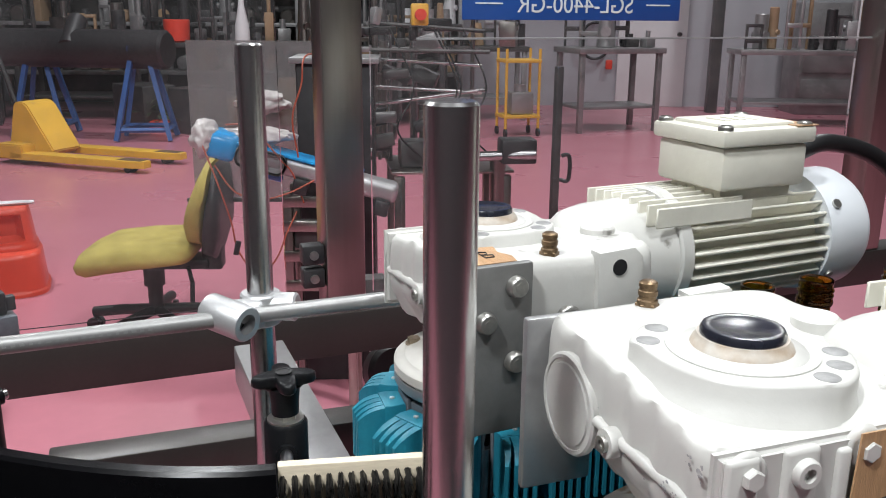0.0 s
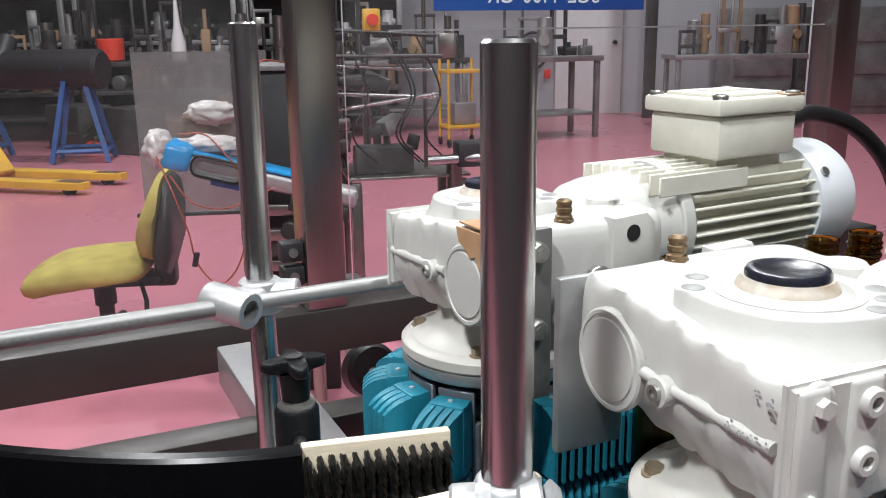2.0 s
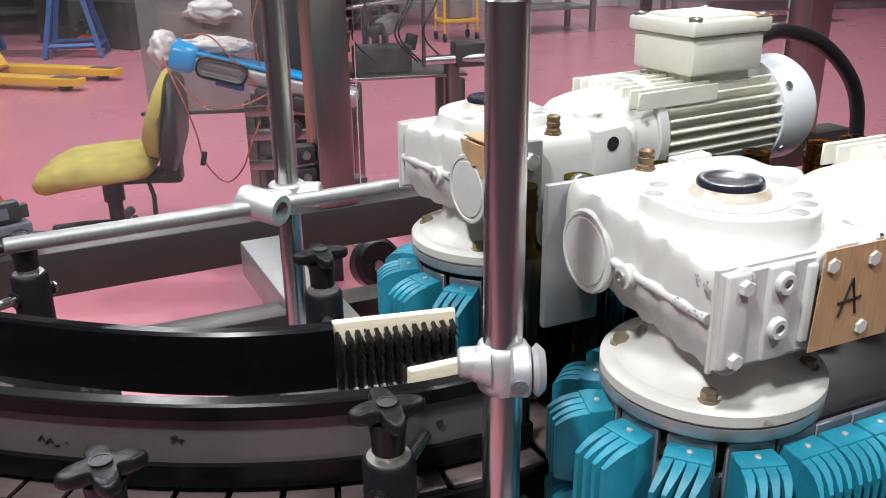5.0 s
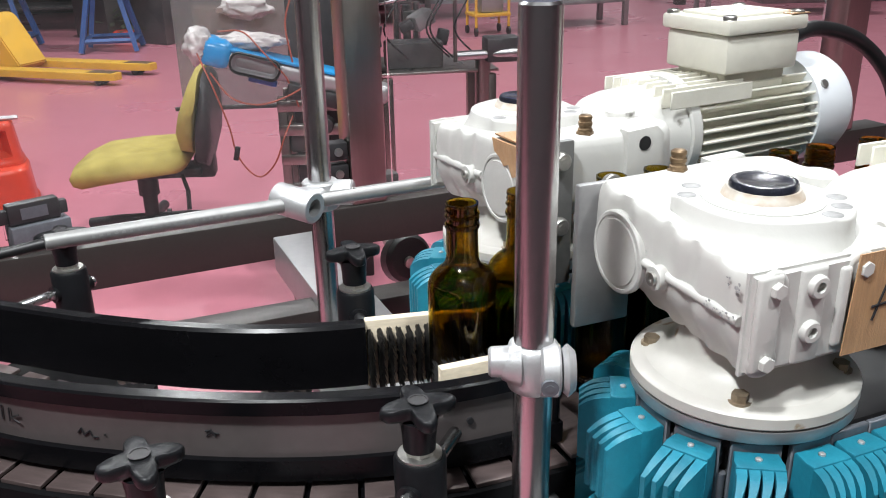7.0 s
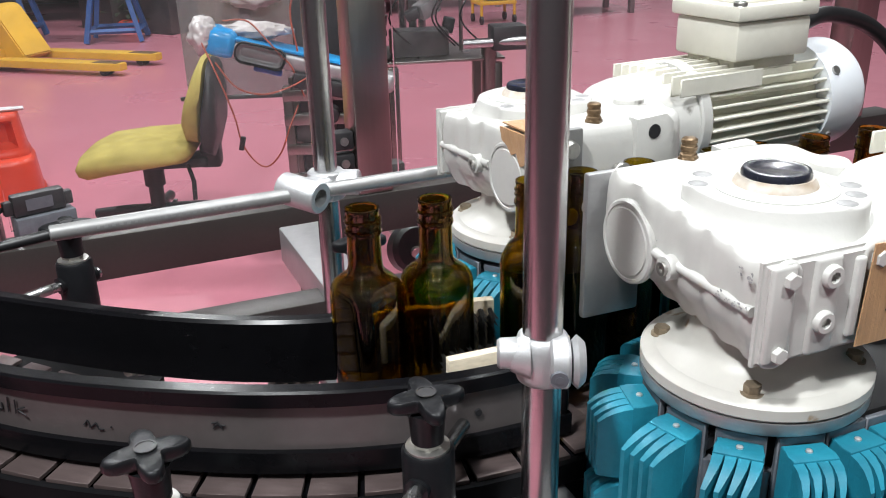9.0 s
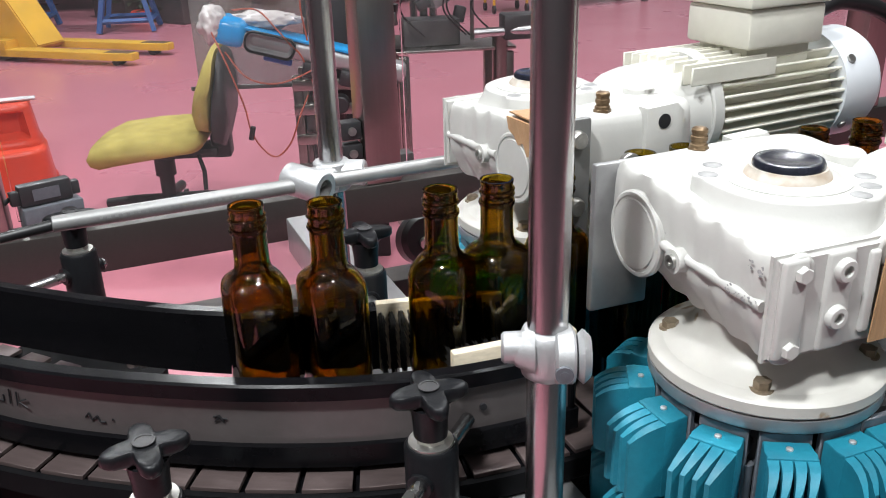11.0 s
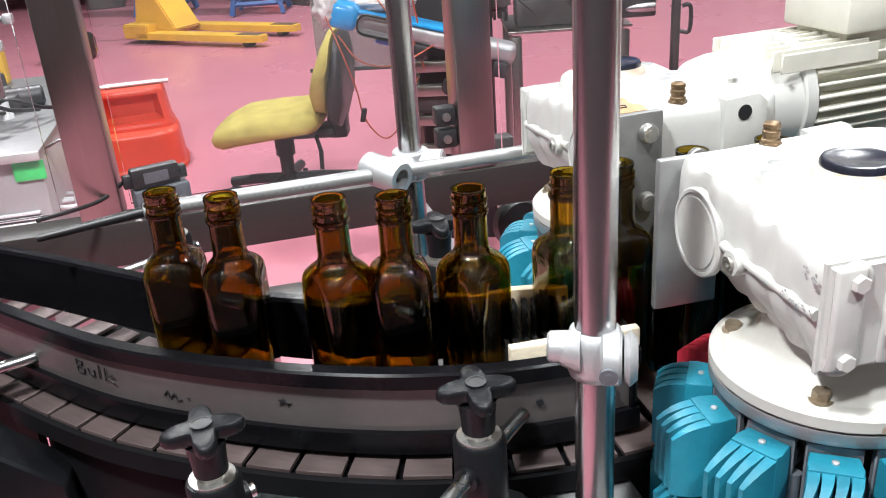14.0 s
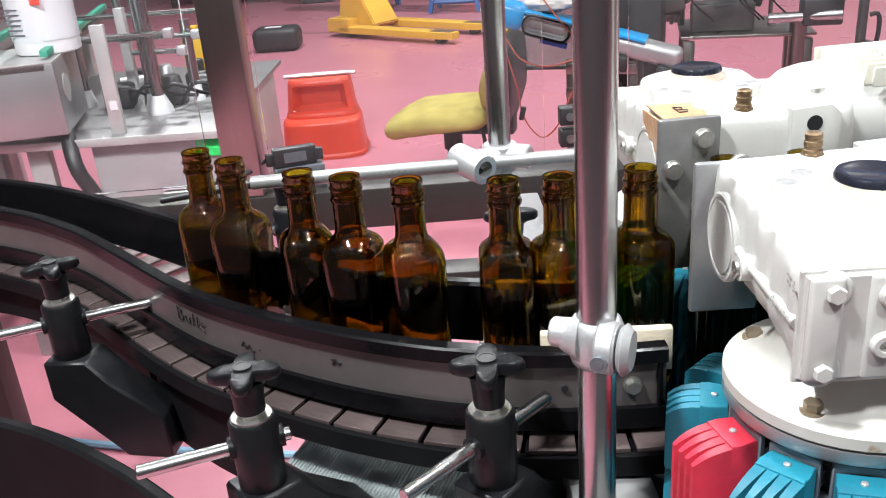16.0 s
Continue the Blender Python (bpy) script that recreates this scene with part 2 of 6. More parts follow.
CABLE = mat("black_cable", (0.012, 0.012, 0.013), 0.42, vary=0.15, scale=60, grain=300)
MACH = mat("dark_machine_metal", (0.045, 0.045, 0.05), 0.45, 0.4, vary=0.25, scale=5, grain=30, col2=(0.10, 0.095, 0.09))
MACHL = mat("pale_machine_metal", (0.36, 0.36, 0.36), 0.42, 0.5, vary=0.2, scale=4, grain=30)
SIGNB = mat("blue_sign_film", (0.02, 0.09, 0.36), 0.4, vary=0.05)
SIGNW = mat("white_sign_print", (0.75, 0.78, 0.80), 0.5, vary=0.03)
GREENP = mat("green_label_film", (0.03, 0.62, 0.14), 0.4, vary=0.05)
GREENR = mat("green_wear_strip", (0.03, 0.34, 0.22), 0.4, vary=0.1)
AMBER = glass("amber_bottle_glass", (0.36, 0.235, 0.012), 0.0, 1.5)
ACRYL = glass("clear_acrylic_guard", (0.96, 0.94, 0.95), 0.0, 1.12)
nt = ACRYL.node_tree
tc, ns, mr = nt.nodes.new("ShaderNodeTexCoord"), nt.nodes.new("ShaderNodeTexNoise"), nt.nodes.new("ShaderNodeMapRange")
ns.inputs["Scale"].default_value, ns.inputs["Detail"].default_value = 3.5, 7
mr.inputs[1].default_value, mr.inputs[2].default_value, mr.inputs[3].default_value, mr.inputs[4].default_value = 0.35, 0.7, 0.996, 0.972
nt.links.new(tc.outputs["Object"], ns.inputs["Vector"])
nt.links.new(ns.outputs[0], mr.inputs[0])
nt.links.new(mr.outputs[0], nt.nodes["Principled BSDF"].inputs["Transmission Weight"])
BRIGHTR = mat("bright_red_paint", (0.80, 0.07, 0.04), 0.4, vary=0.08)
BOARD = mat("brown_cardboard", (0.36, 0.24, 0.14), 0.75, vary=0.1, scale=6)
LEAFM = mat("dull_green_stock", (0.07, 0.09, 0.045), 0.7, vary=0.3, scale=20)
PALE = mat("pale_aluminium_bar", (0.52, 0.52, 0.51), 0.4, 0.3, vary=0.1, scale=9, grain=120, bump=0.06, wear=0.03, wearcol=(0.28, 0.27, 0.26))
BELT = mat("grey_modular_belt", (0.30, 0.34, 0.34), 0.55, 0.2, vary=0.08, scale=10, grain=200, bump=0.3)
CABM = mat("pale_cabinet_paint", (0.46, 0.45, 0.45), 0.35, 0.2, vary=0.1, scale=6, grain=60)
TABLEM = mat("dull_table_steel", (0.34, 0.34, 0.34), 0.38, 0.6, vary=0.14, scale=6, grain=80, bump=0.05)
CONVM = mat("brushed_conveyor_steel", (0.40, 0.40, 0.40), 0.34, 0.7, vary=0.1, scale=6, grain=140, bump=0.05, aniso=(1, 1, 0.08))
HOSEM = mat("pale_blue_hose", (0.22, 0.38, 0.50), 0.4, vary=0.1, scale=12)
WHITEP = mat("white_plastic", (0.76, 0.77, 0.78), 0.4, vary=0.05, scale=10)

# ---- setting ----
floor = B()
box(floor, (0, 4, -0.05), (26, 24, 0.1))
thing("floor", floor, FLOORM, "glossy pink epoxy workshop floor with scuffs", "floor", kind="structure")
# the unseen south wall is added, close and dark, to darken reflections
for nm, c, s in (("wall_north", (0, 13.2, 3.0), (26, 0.2, 6.2)), ("wall_south", (0, -1.1, 3.0), (26, 0.2, 6.2)), ("wall_west", (-12.6, 6.05, 3.0), (0.2, 14.1, 6.2)), ("wall_east", (12.6, 6.05, 3.0), (0.2, 14.1, 6.2))):
    bm = B()
    box(bm, c, s)
    thing(nm, bm, DARKW if nm == "wall_south" else WALLM, "unseen dark wall added behind the camera to darken reflections" if nm == "wall_south" else "plain grey insulated panel wall of the hall", "wall", kind="structure")
bm = B()
box(bm, (0, 4, 6.2), (26, 24, 0.1))
thing("ceiling", bm, CEILM, "plain dark sheet metal hall ceiling", "ceiling", kind="structure")

# ---- conveyor curve ----
RAIL = [(-1.25, 0.72, 0), (-1.08, 0.752, 0), (-0.95, 0.757, 0), (-0.855, 0.743, 0), (-0.786, 0.723, 0), (-0.714, 0.696, 0), (-0.638, 0.659, 0), (-0.564, 0.621, 0), (-0.5, 0.589, 0), (-0.447, 0.566, 0), (-0.4, 0.551, 0), (-0.36, 0.541, 0), (-0.323, 0.533, 0), (-0.256, 0.522, 0), (-0.196, 0.517, 0), (-0.139, 0.517, 0), (-0.063, 0.526, 0), (0.009, 0.547, 0), (0.036, 0.557, 0), (0.050, 0.563, 0)]
FRONT = glide(RAIL, 0.01)
BACK = glide([(-1.3, 0.80, 0), (-1.1, 0.835, 0), (-0.988, 0.838, 0), (-0.868, 0.823, 0), (-0.735, 0.788, 0), (-0.603, 0.745, 0), (-0.513, 0.710, 0), (-0.445, 0.684, 0), (-0.382, 0.662, 0), (-0.322, 0.645, 0), (-0.266, 0.634, 0), (-0.212, 0.629, 0), (-0.159, 0.631, 0), (-0.134, 0.635, 0)], 0.01)
SLATZ, SLATPHASE = 0.845, 0.0215

front_rail = thing("front_guide_rail", None, None, "curved grey steel guide rail edged with black plastic strips", "guide rail")
bm = B(); sweep(bm, FRONT, [(0.0, 0.872), (0.006, 0.872), (0.006, 0.919), (0.0, 0.919)])
part("steel_band", bm, GREYBAND, front_rail, "scuffed grey steel band with pen marks")
bm = B(); sweep(bm, FRONT, [(-0.006, 0.918), (0.008, 0.918), (0.010, 0.920), (0.010, 0.931), (0.008, 0.933), (-0.004, 0.933), (-0.006, 0.931)])
part("top_strip", bm, BLACKP, front_rail, "black plastic upper guide strip")
bm = B(); sweep(bm, FRONT, [(-0.006, 0.852), (0.014, 0.852), (0.014, 0.873), (-0.006, 0.873)])
part("bottom_strip", bm, BLACKP, front_rail, "black plastic lower guide strip")

back_rail = thing("back_guide_rail", None, None, "tall black plastic curved guide behind the bottles", "guide rail")
bm = B(); sweep(bm, BACK, [(-0.016, 0.883), (0.0, 0.883), (0.0, 0.945), (-0.003, 0.948), (-0.013, 0.948), (-0.016, 0.945)])
part("guide_strip", bm, BLACKP, back_rail)

# pen scrawl, hole and bolt on the band


def on_band(s, z, off=-0.001):
    """The pose on the front of the band at s metres from its far left end, x along it."""
    i = min(int(s / 0.01), len(FRONT) - 2)
    d = (FRONT[i + 1] - FRONT[i]).normalized()
    p = FRONT[i].lerp(FRONT[i + 1], s / 0.01 - i)
    n = Vector((-d.y, d.x, 0))
    return Matrix.Translation((p.x + n.x * off, p.y + n.y * off, z)) @ pose(0, 0, 0, 0, 0, math.degrees(math.atan2(d.y, d.x)))


def near_x(x):
    return min(range(len(FRONT)), key=lambda i: abs(FRONT[i].x - x)) * 0.01


def pen(strokes, m):
    bm = B()
    for st in strokes:
        for (x0, z0), (x1, z1) in zip(st, st[1:]):
            tube(bm, [m @ Vector((x0, 0, z0)), m @ Vector((x1, 0, z1))], 0.00075, 5)
    return bm


BULK = [[(x * 1.75, z * 1.1) for x, z in st] for st in [[(0, 0), (0, .014), (.005, .012), (.004, .008), (0, .007), (.006, .005), (.005, 0), (0, 0)], [(.009, .007), (.010, .001), (.014, .001), (.014, .007)], [(.019, .014), (.018, 0)], [(.024, .013), (.023, 0)], [(.030, .008), (.024, .004), (.030, 0)]]]
part("pen_word", pen(BULK, on_band(near_x(-0.492), 0.890)), INK_SHADE, front_rail, "handwritten word Bulk in black pen")
part("pen_mark", pen([[(0, 0.004), (.004, .009), (.006, .002), (.012, .007), (.014, .001), (.019, .001)], [(.026, .004), (.027, .005)]], on_band(near_x(-0.385), 0.884)), INK_SHADE, front_rail, "black pen squiggle")
part("pen_mark", pen([[(0, 0.006), (.004, .007), (.009, .001), (.005, .008)], [(.001, .001), (.004, .005), (.012, .004)], [(.003, .003), (.007, .006)]], on_band(near_x(-0.268), 0.893)), INK_SHADE, front_rail, "black pen squiggle")
# black disc in place of the shaded screw hole
bm = B(); m = on_band(near_x(-0.042), 0.894); cyl(bm, m @ Vector((0, -0.0015, 0)), m @ Vector((0, 0.001, 0)), 0.0032, seg=16)
part("screw_hole", bm, INK_SHADE, front_rail, "black disc painted in for the shade of an empty screw hole")
bm = B(); m = on_band(near_x(0.016), 0.895)
cyl(bm, m @ Vector((0, 0.001, 0)), m @ Vector((0, -0.002, 0)), 0.0085, seg=20)
cyl(bm, m @ Vector((0, -0.002, 0)), m @ Vector((0, -0.007, 0)), 0.0065, seg=6)
part("rail_bolt", bm, BOLTM, front_rail, "shiny zinc hexagon bolt")
bm = B(); m = on_band(near_x(0.030), 0.905); box(bm, (0.014, 0.004, -0.004), (0.004, 0.016, 0.062), m, 0.001)
part("end_plate", bm, BLACKP, front_rail)

# chain bed under the slats
bed = thing("conveyor_bed", None, None, "black plastic curved conveyor bed carrying the slat chain", "conveyor")
BEDLINE = [Vector((-2.1, 0.56, 0)), Vector((-1.7, 0.636, 0))] + FRONT
bm = B(); sweep(bm, BEDLINE, [(-0.024, 0.823), (0.086, 0.823), (0.086, 0.838), (-0.024, 0.838)])
part("bed_curve", bm, BLACKP, bed)
bm = B(); sweep(bm, BEDLINE, [(-0.032, 0.820), (-0.0245, 0.820), (-0.0245, 0.8405), (-0.032, 0.8405)])
part("edge_strip", bm, MATTBLACK, bed)
bm = B(); sweep(bm, [p for p in FRONT if -0.62 < p.x < -0.41], [(0.088, 0.815), (0.165, 0.815), (0.165, 0.838), (0.088, 0.838)])
part("bed_wing", bm, MATTBLACK, bed, "black side plate of the bed")
bm = B(); box(bm, (0, 0, 0), (0.17, 0.016, 0.012), pose(0.005, 0.572, 0.772, 0, 0, 14), 0.002)
part("support_bar", bm, PALE, bed, "pale steel bar under the conveyor bed")
bm = B(); box(bm, (0, 0, 0), (0.30, 0.012, 0.20), pose(0.07, 0.60, 0.664, 0, 0, 14), 0.002)
part("bed_skirt", bm, MATTBLACK, bed, "dark skirt plate below the conveyor bed")
bm = B(); sweep(bm, [p for p in FRONT if -0.56 < p.x < -0.37], [(-0.014, 0.715), (-0.006, 0.715), (-0.006, 0.8195), (-0.014, 0.8195)])
part("bed_skirt", bm, MATTBLACK, bed, "dark skirt plate below the conveyor bed")
bm = B(); sweep(bm, [p for p in FRONT if p.x < -0.561], [(-0.014, 0.765), (-0.006, 0.765), (-0.006, 0.8195), (-0.014, 0.8195)])
part("bed_skirt", bm, MATTBLACK, bed, "dark skirt plate below the conveyor bed")
for x, y in ((-0.02, 0.62), (-0.30, 0.66), (-0.62, 0.73)):
    bm = B(); box(bm, (x, y, 0.796), (0.03, 0.03, 0.054), None, 0.003)
    part("bed_spacer", bm, DARKP, bed)

# brushes
def brush(name, p0, p1, z0, z1, inward, label):
    """A bristle brush with its board from p0 to p1; bristles stand out towards inward."""
    ob = thing(name, None, None, label, "brush")
    a, b = Vector((*p0, 0)), Vector((*p1, 0))
    n = (b - a).length
    d = (b - a).normalized()
    q = Vector((-d.y, d.x, 0)) * inward
    m = Matrix.Translation(a) @ Matrix(((d.x, q.x, 0, 0), (d.y, q.y, 0, 0), (0, 0, 1, 0), (0, 0, 0, 1)))
    bm = B(); box(bm, (n / 2, -0.005, (z0 + z1) / 2), (n, 0.010, z1 - z0), m, 0.0015)
    part("board", bm, WOOD, ob)
    rnd = random.Random(5)
    bm = B()
    nx, nz = int(n / 0.0088), int((z1 - z0 - 0.006) / 0.0068)
    for i in range(nx):
        for k in range(nz):
            x, z = (i + 0.7) * n / nx - 0.002, z0 + 0.006 + k * 0.0068
            for _ in range(14):
                dx, dz = rnd.uniform(-0.0026, 0.0026), rnd.uniform(-0.0024, 0.0024)
                x0, zz = x + rnd.uniform(-0.002, 0.002), z + rnd.uniform(-0.002, 0.002)
                L = rnd.uniform(0.020, 0.025)
                w = 0.0011
                vs = [bm.verts.new(m @ Vector(c)) for c in ((x0 - w, 0, zz), (x0 + w, 0, zz), (x0, 0, zz + 1.7 * w), (x0 + dx, L, zz + dz))]
                for f in ((0, 1, 3), (1, 2, 3), (2, 0, 3)):
                    bm.faces.new([vs[j] for j in f])
    tagged(part("bristles", bm, BRISTLE, ob, "stiff black bristle tufts"), kind="stuff")
    return ob


brush("guide_brush", (-0.133, 0.630), (-0.014, 0.648), 0.874, 0.946, -1, "pale board brush with black bristles beside the lane")
brush("rail_brush", (-0.066, 0.553), (0.046, 0.590), 0.896, 0.9385, 1, "pale board brush fixed along the front rail")

# ---- rods and clamps ----


def upright_rod(x, y, z0, z1, r, label):
    bm = B()
    lathe(bm, [(r - 0.0015, z0), (r, z0 + 0.0015), (r, z1 - 0.002), (r - 0.002, z1)], Matrix.Translation((x, y, 0)), 48)
    return thing("support_rod", bm, ROD, label, "rod", "stainless support rods")


R2, R1 = (0.004, 0.455), (-0.192, 0.868)
upright_rod(*R2, 0.70, 1.257, 0.0150, "polished stainless support rod standing beside the gripper chain")
upright_rod(*R1, 0.80, 1.272, 0.0138, "polished stainless support rod carrying the cross clamp")

clamp = thing("rod_clamp", None, None, "cast aluminium tee clamp on the polished rod", "clamp", m=pose(*R2, 0.992, 0, 0, -4))
bm = B()
lathe(bm, [(0.0165, -0.021), (0.0190, -0.019), (0.0212, -0.012), (0.0220, -0.002), (0.0210, 0.009), (0.0185, 0.016), (0.0160, 0.018)], None, 40)
cyl(bm, (0.004, -0.012, 0), (0.019, -0.012, 0), 0.020, 0.020, 32, 0.002)
part("clamp_body", bm, ALU, clamp)
bm = B(); cyl(bm, (0.0205, -0.012, 0), (0.030, -0.012, 0), 0.020, 0.019, 32, 0.004)
part("clamp_jaw", bm, ALU, clamp)
bm = B(); cyl(bm, (-0.034, -0.006, 0.004), (-0.012, -0.006, 0.004), 0.0115, 0.0125, 32, 0.002)
cyl(bm, (-0.024, -0.006, 0.002), (-0.010, -0.006, 0.002), 0.0118, 0.018, 32)
part("side_socket", bm, ALU, clamp)
bm = B(); cyl(bm, (0.010, -0.0300, -0.003), (0.010, -0.0345, -0.003), 0.0065, seg=20); cyl(bm, (0.010, -0.0343, -0.003), (0.010, -0.0350, -0.003), 0.0035, seg=6)
part("socket_screw", bm, LINK, clamp, "dark socket head screw")

# level rod and its cross clamp
HA, HB = Vector((-0.46, 0.722, 1.003)), Vector((-0.02, 0.906, 1.003))
hd = (HB - HA).normalized()
bm = B(); cyl(bm, HA, HB, 0.0084, seg=32, ch=0.001)
level_rod = thing("level_rod", bm, LROD, "dull grey level guard rod with faint print", "rod")
bm = B()
rnd = random.Random(3)
for i in range(20):
    p = HA + hd * (0.05 + i * 0.0075) + Vector((0, -0.0088, 0.0012))
    box(bm, (0, 0, 0), (rnd.uniform(0.0025, 0.005), 0.0006, 0.0026), Matrix.Translation(p) @ pose(0, 0, 0, -8, 0, 22.7))
part("print_bars", bm, PLATE, level_rod, "faint grey print too small to read")
bm = B(); cyl(bm, HA - hd * 0.11 + Vector((0, 0, -0.012)), HA + Vector((0, 0, -0.001)), 0.0042, 0.006, 16)
part("cable_end", bm, CABLE, level_rod, "thin dark cable leaving the rod")
cross = thing("cross_clamp", None, None, "cast aluminium cross clamp joining the two rods", "clamp", m=pose(R1[0], R1[1], 1.0, 0, 0, 22.7))
bm = B(); lathe(bm, [(0.0195, -0.017), (0.0215, -0.015), (0.0215, 0.015), (0.0195, 0.017)], None, 32)
cyl(bm, (0.006, -0.006, 0.003), (0.034, -0.022, 0.003), 0.015, seg=24, ch=0.002)
part("round_hub", bm, ALU, cross)
bm = B(); lathe(bm, [(0.0165, 0), (0.0185, 0.002), (0.0185, 0.052), (0.017, 0.054), (0.0105, 0.054), (0.0105, 0.040), (0.0001, 0.040)], aim((-0.054, -0.008, 0.006), (-0.018, -0.060, 0.0)), 36)
box(bm, (-0.020, -0.018, 0.0), (0.040, 0.030, 0.030), None, 0.008, 3)
part("clamp_sleeve", bm, ALU, cross, "round aluminium clamp sleeve with an open bore")
# black disc painting the shade at the bottom of the bore
bm = B(); lathe(bm, [(0.0104, 0.0), (0.0104, 0.001)], aim((-0.0315, -0.0406, 0.002), (-0.018, -0.060, 0.0)), 24)
part("bore_shadow", bm, INK_SHADE, cross, "black disc painted in for the shade in the bore")
bm = B(); cyl(bm, (0.030, -0.034, 0.006), (0.030, -0.020, 0.006), 0.006, seg=6)
part("lock_screw", bm, BOLTM, cross)
bm = B(); cyl(bm, (-0.040, -0.030, 0.016), (-0.040, -0.030, 0.0205), 0.005, seg=16)
part("lock_screw", bm, BOLTM, cross)

# ---- star-knob brackets ----


def star(bm, r, z0, z1, m):
    poly = []
    for i in range(40):
        a = 2 * math.pi * i / 40
        k = 0.5 + 0.5 * math.cos(4 * a)
        poly.append((r * (0.45 + 0.55 * k ** 1.1), a))
    rings = []
    for f, z in ((0.42, z0 - 0.007), (0.62, z0 - 0.001), (0.93, z0 + 0.002), (1.0, z0 + 0.0045), (1.0, z1 - 0.003), (0.965, z1 - 0.0008), (0.90, z1), (0.6, z1 - 0.0012), (0.3, z1 - 0.0002)):
        ring = []
        for rr, a in poly:
            q = min(rr, r * 0.42) if f == 0.3 else rr
            ring.append(bm.verts.new((q * f * math.cos(a), q * f * math.sin(a), z - 0.0025 * (q * f / r) ** 1.3)))
        rings.append(ring)
    for p, q in zip(rings, rings[1:]):
        for i in range(40):
            bm.faces.new((p[i], p[(i + 1) % 40], q[(i + 1) % 40], q[i]))
    bm.faces.new(rings[0][::-1]); bm.faces.new(rings[-1])
    put(bm, [v for ring in rings for v in ring], m)


def bracket(x, y, ztop, spin, rod_dir, rod_len, label, drop=0.10, arm=None):
    ob = thing("star_knob_bracket", None, None, label, "bracket", "star knob rail brackets", pose(x, y, ztop))
    bm = B(); star(bm, 0.031, -0.0125, 0.0, pose(0, 0, 0, 0, 0, spin))
    lathe(bm, [(0.015, -0.015), (0.0135, -0.030), (0.013, -0.042)], None, 24)
    knob = part("star_knob", bm, KNOBM, ob, "black four-armed star knob", 60)
    bm = B(); lathe(bm, [(0.008, 0.0), (0.008, 0.0006), (0.0065, 0.0006), (0.0065, 0.0001)], None, 24)
    part("knob_ring", bm, DARKP, knob)
    bm = B(); lathe(bm, [(0.0175, -0.051), (0.0175, -0.047), (0.012, -0.0465)], None, 32); lathe(bm, [(0.012, -0.047), (0.012, -0.040)], None, 6)
    part("collar", bm, BOLTM, ob, "bright steel collar and nut")
    bm = B(); lathe(bm, [(0.0195, -drop), (0.021, -drop + 0.004), (0.021, -0.052), (0.019, -0.049)], None, 32)
    part("holder", bm, KNOBM, ob, "black plastic rod holder")
    d = Vector((math.cos(radians(rod_dir)), math.sin(radians(rod_dir)), 0))
    bm = B(); cyl(bm, -d * rod_len[0] + Vector((0, 0, -0.075)), d * rod_len[1] + Vector((0, 0, -0.075)), 0.0062, seg=20, ch=0.001)
    part("cross_rod", bm, ROD, ob, "bright steel cross rod")
    bm = B(); cyl(bm, d * 0.018 + Vector((0, 0, -0.075)), d * 0.024 + Vector((0, 0, -0.075)), 0.010, seg=20)
    cyl(bm, d * -0.018 + Vector((0, 0, -0.075)), d * -0.024 + Vector((0, 0, -0.075)), 0.010, seg=20)
    part("rod_bush", bm, KNOBM, ob)
    if arm:
        side = [(-0.026, 0.0), (0.026, 0.0), (0.050, -0.03), (0.105, -0.075), (0.105, -0.135), (0.05, -0.13), (-0.026, -0.05)]
        bm = B(); prism(bm, [(x, z) for x, z in side][::-1], -0.025, 0.025, pose(0, 0, -drop + 0.004, 0, 0, arm) @ pose(0, 0, 0, 90, 0, 0))
        bmesh.ops.bevel(bm, geom=list(bm.edges), offset=0.003, segments=1, affect="EDGES")
        part("arm", bm, KNOBM, ob, "black plastic bracket arm")
    return ob


bracket(-0.084, 0.452, 0.965, 17, 65, (0.10, 0.075), "black star knob bracket holding the front rail", 0.12, 70)
bracket(-0.281, 0.402, 0.9605, 26, 40, (0.10, 0.03), "black star knob bracket holding the front rail", 0.12, 60)
bracket(-0.628, 0.555, 0.960, 50, 42, (0.13, 0.12), "black star knob bracket holding the front rail", 0.12, 15)
bracket(-0.150, 0.760, 0.973, 20, 100, (0.06, 0.02), "black star knob bracket behind the back guide", 0.14)
bracket(-0.497, 0.852, 0.970, 25, 50, (0.11, 0.03), "black star knob bracket behind the back guide", 0.14)

# ---- machine frame ----
YAW = 21.5
U = Vector((math.cos(radians(YAW)), math.sin(radians(YAW)), 0))
V = Vector((-U.y, U.x, 0))


frame_ob = thing("labelling_machine", None, None, "stainless machine frame with posts and clear acrylic guards", "machine")


def beam(p, length, w, h, yaw, ztop, material=None):
    """A box section whose near edge starts at p and runs length along yaw."""
    bm = B(); box(bm, (length / 2, w / 2, -h / 2), (length, w, h), None, 0.003)
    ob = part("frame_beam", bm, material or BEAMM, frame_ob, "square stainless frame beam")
    ob.matrix_basis = pose(p[0], p[1], ztop, 0, 0, yaw)
    return ob


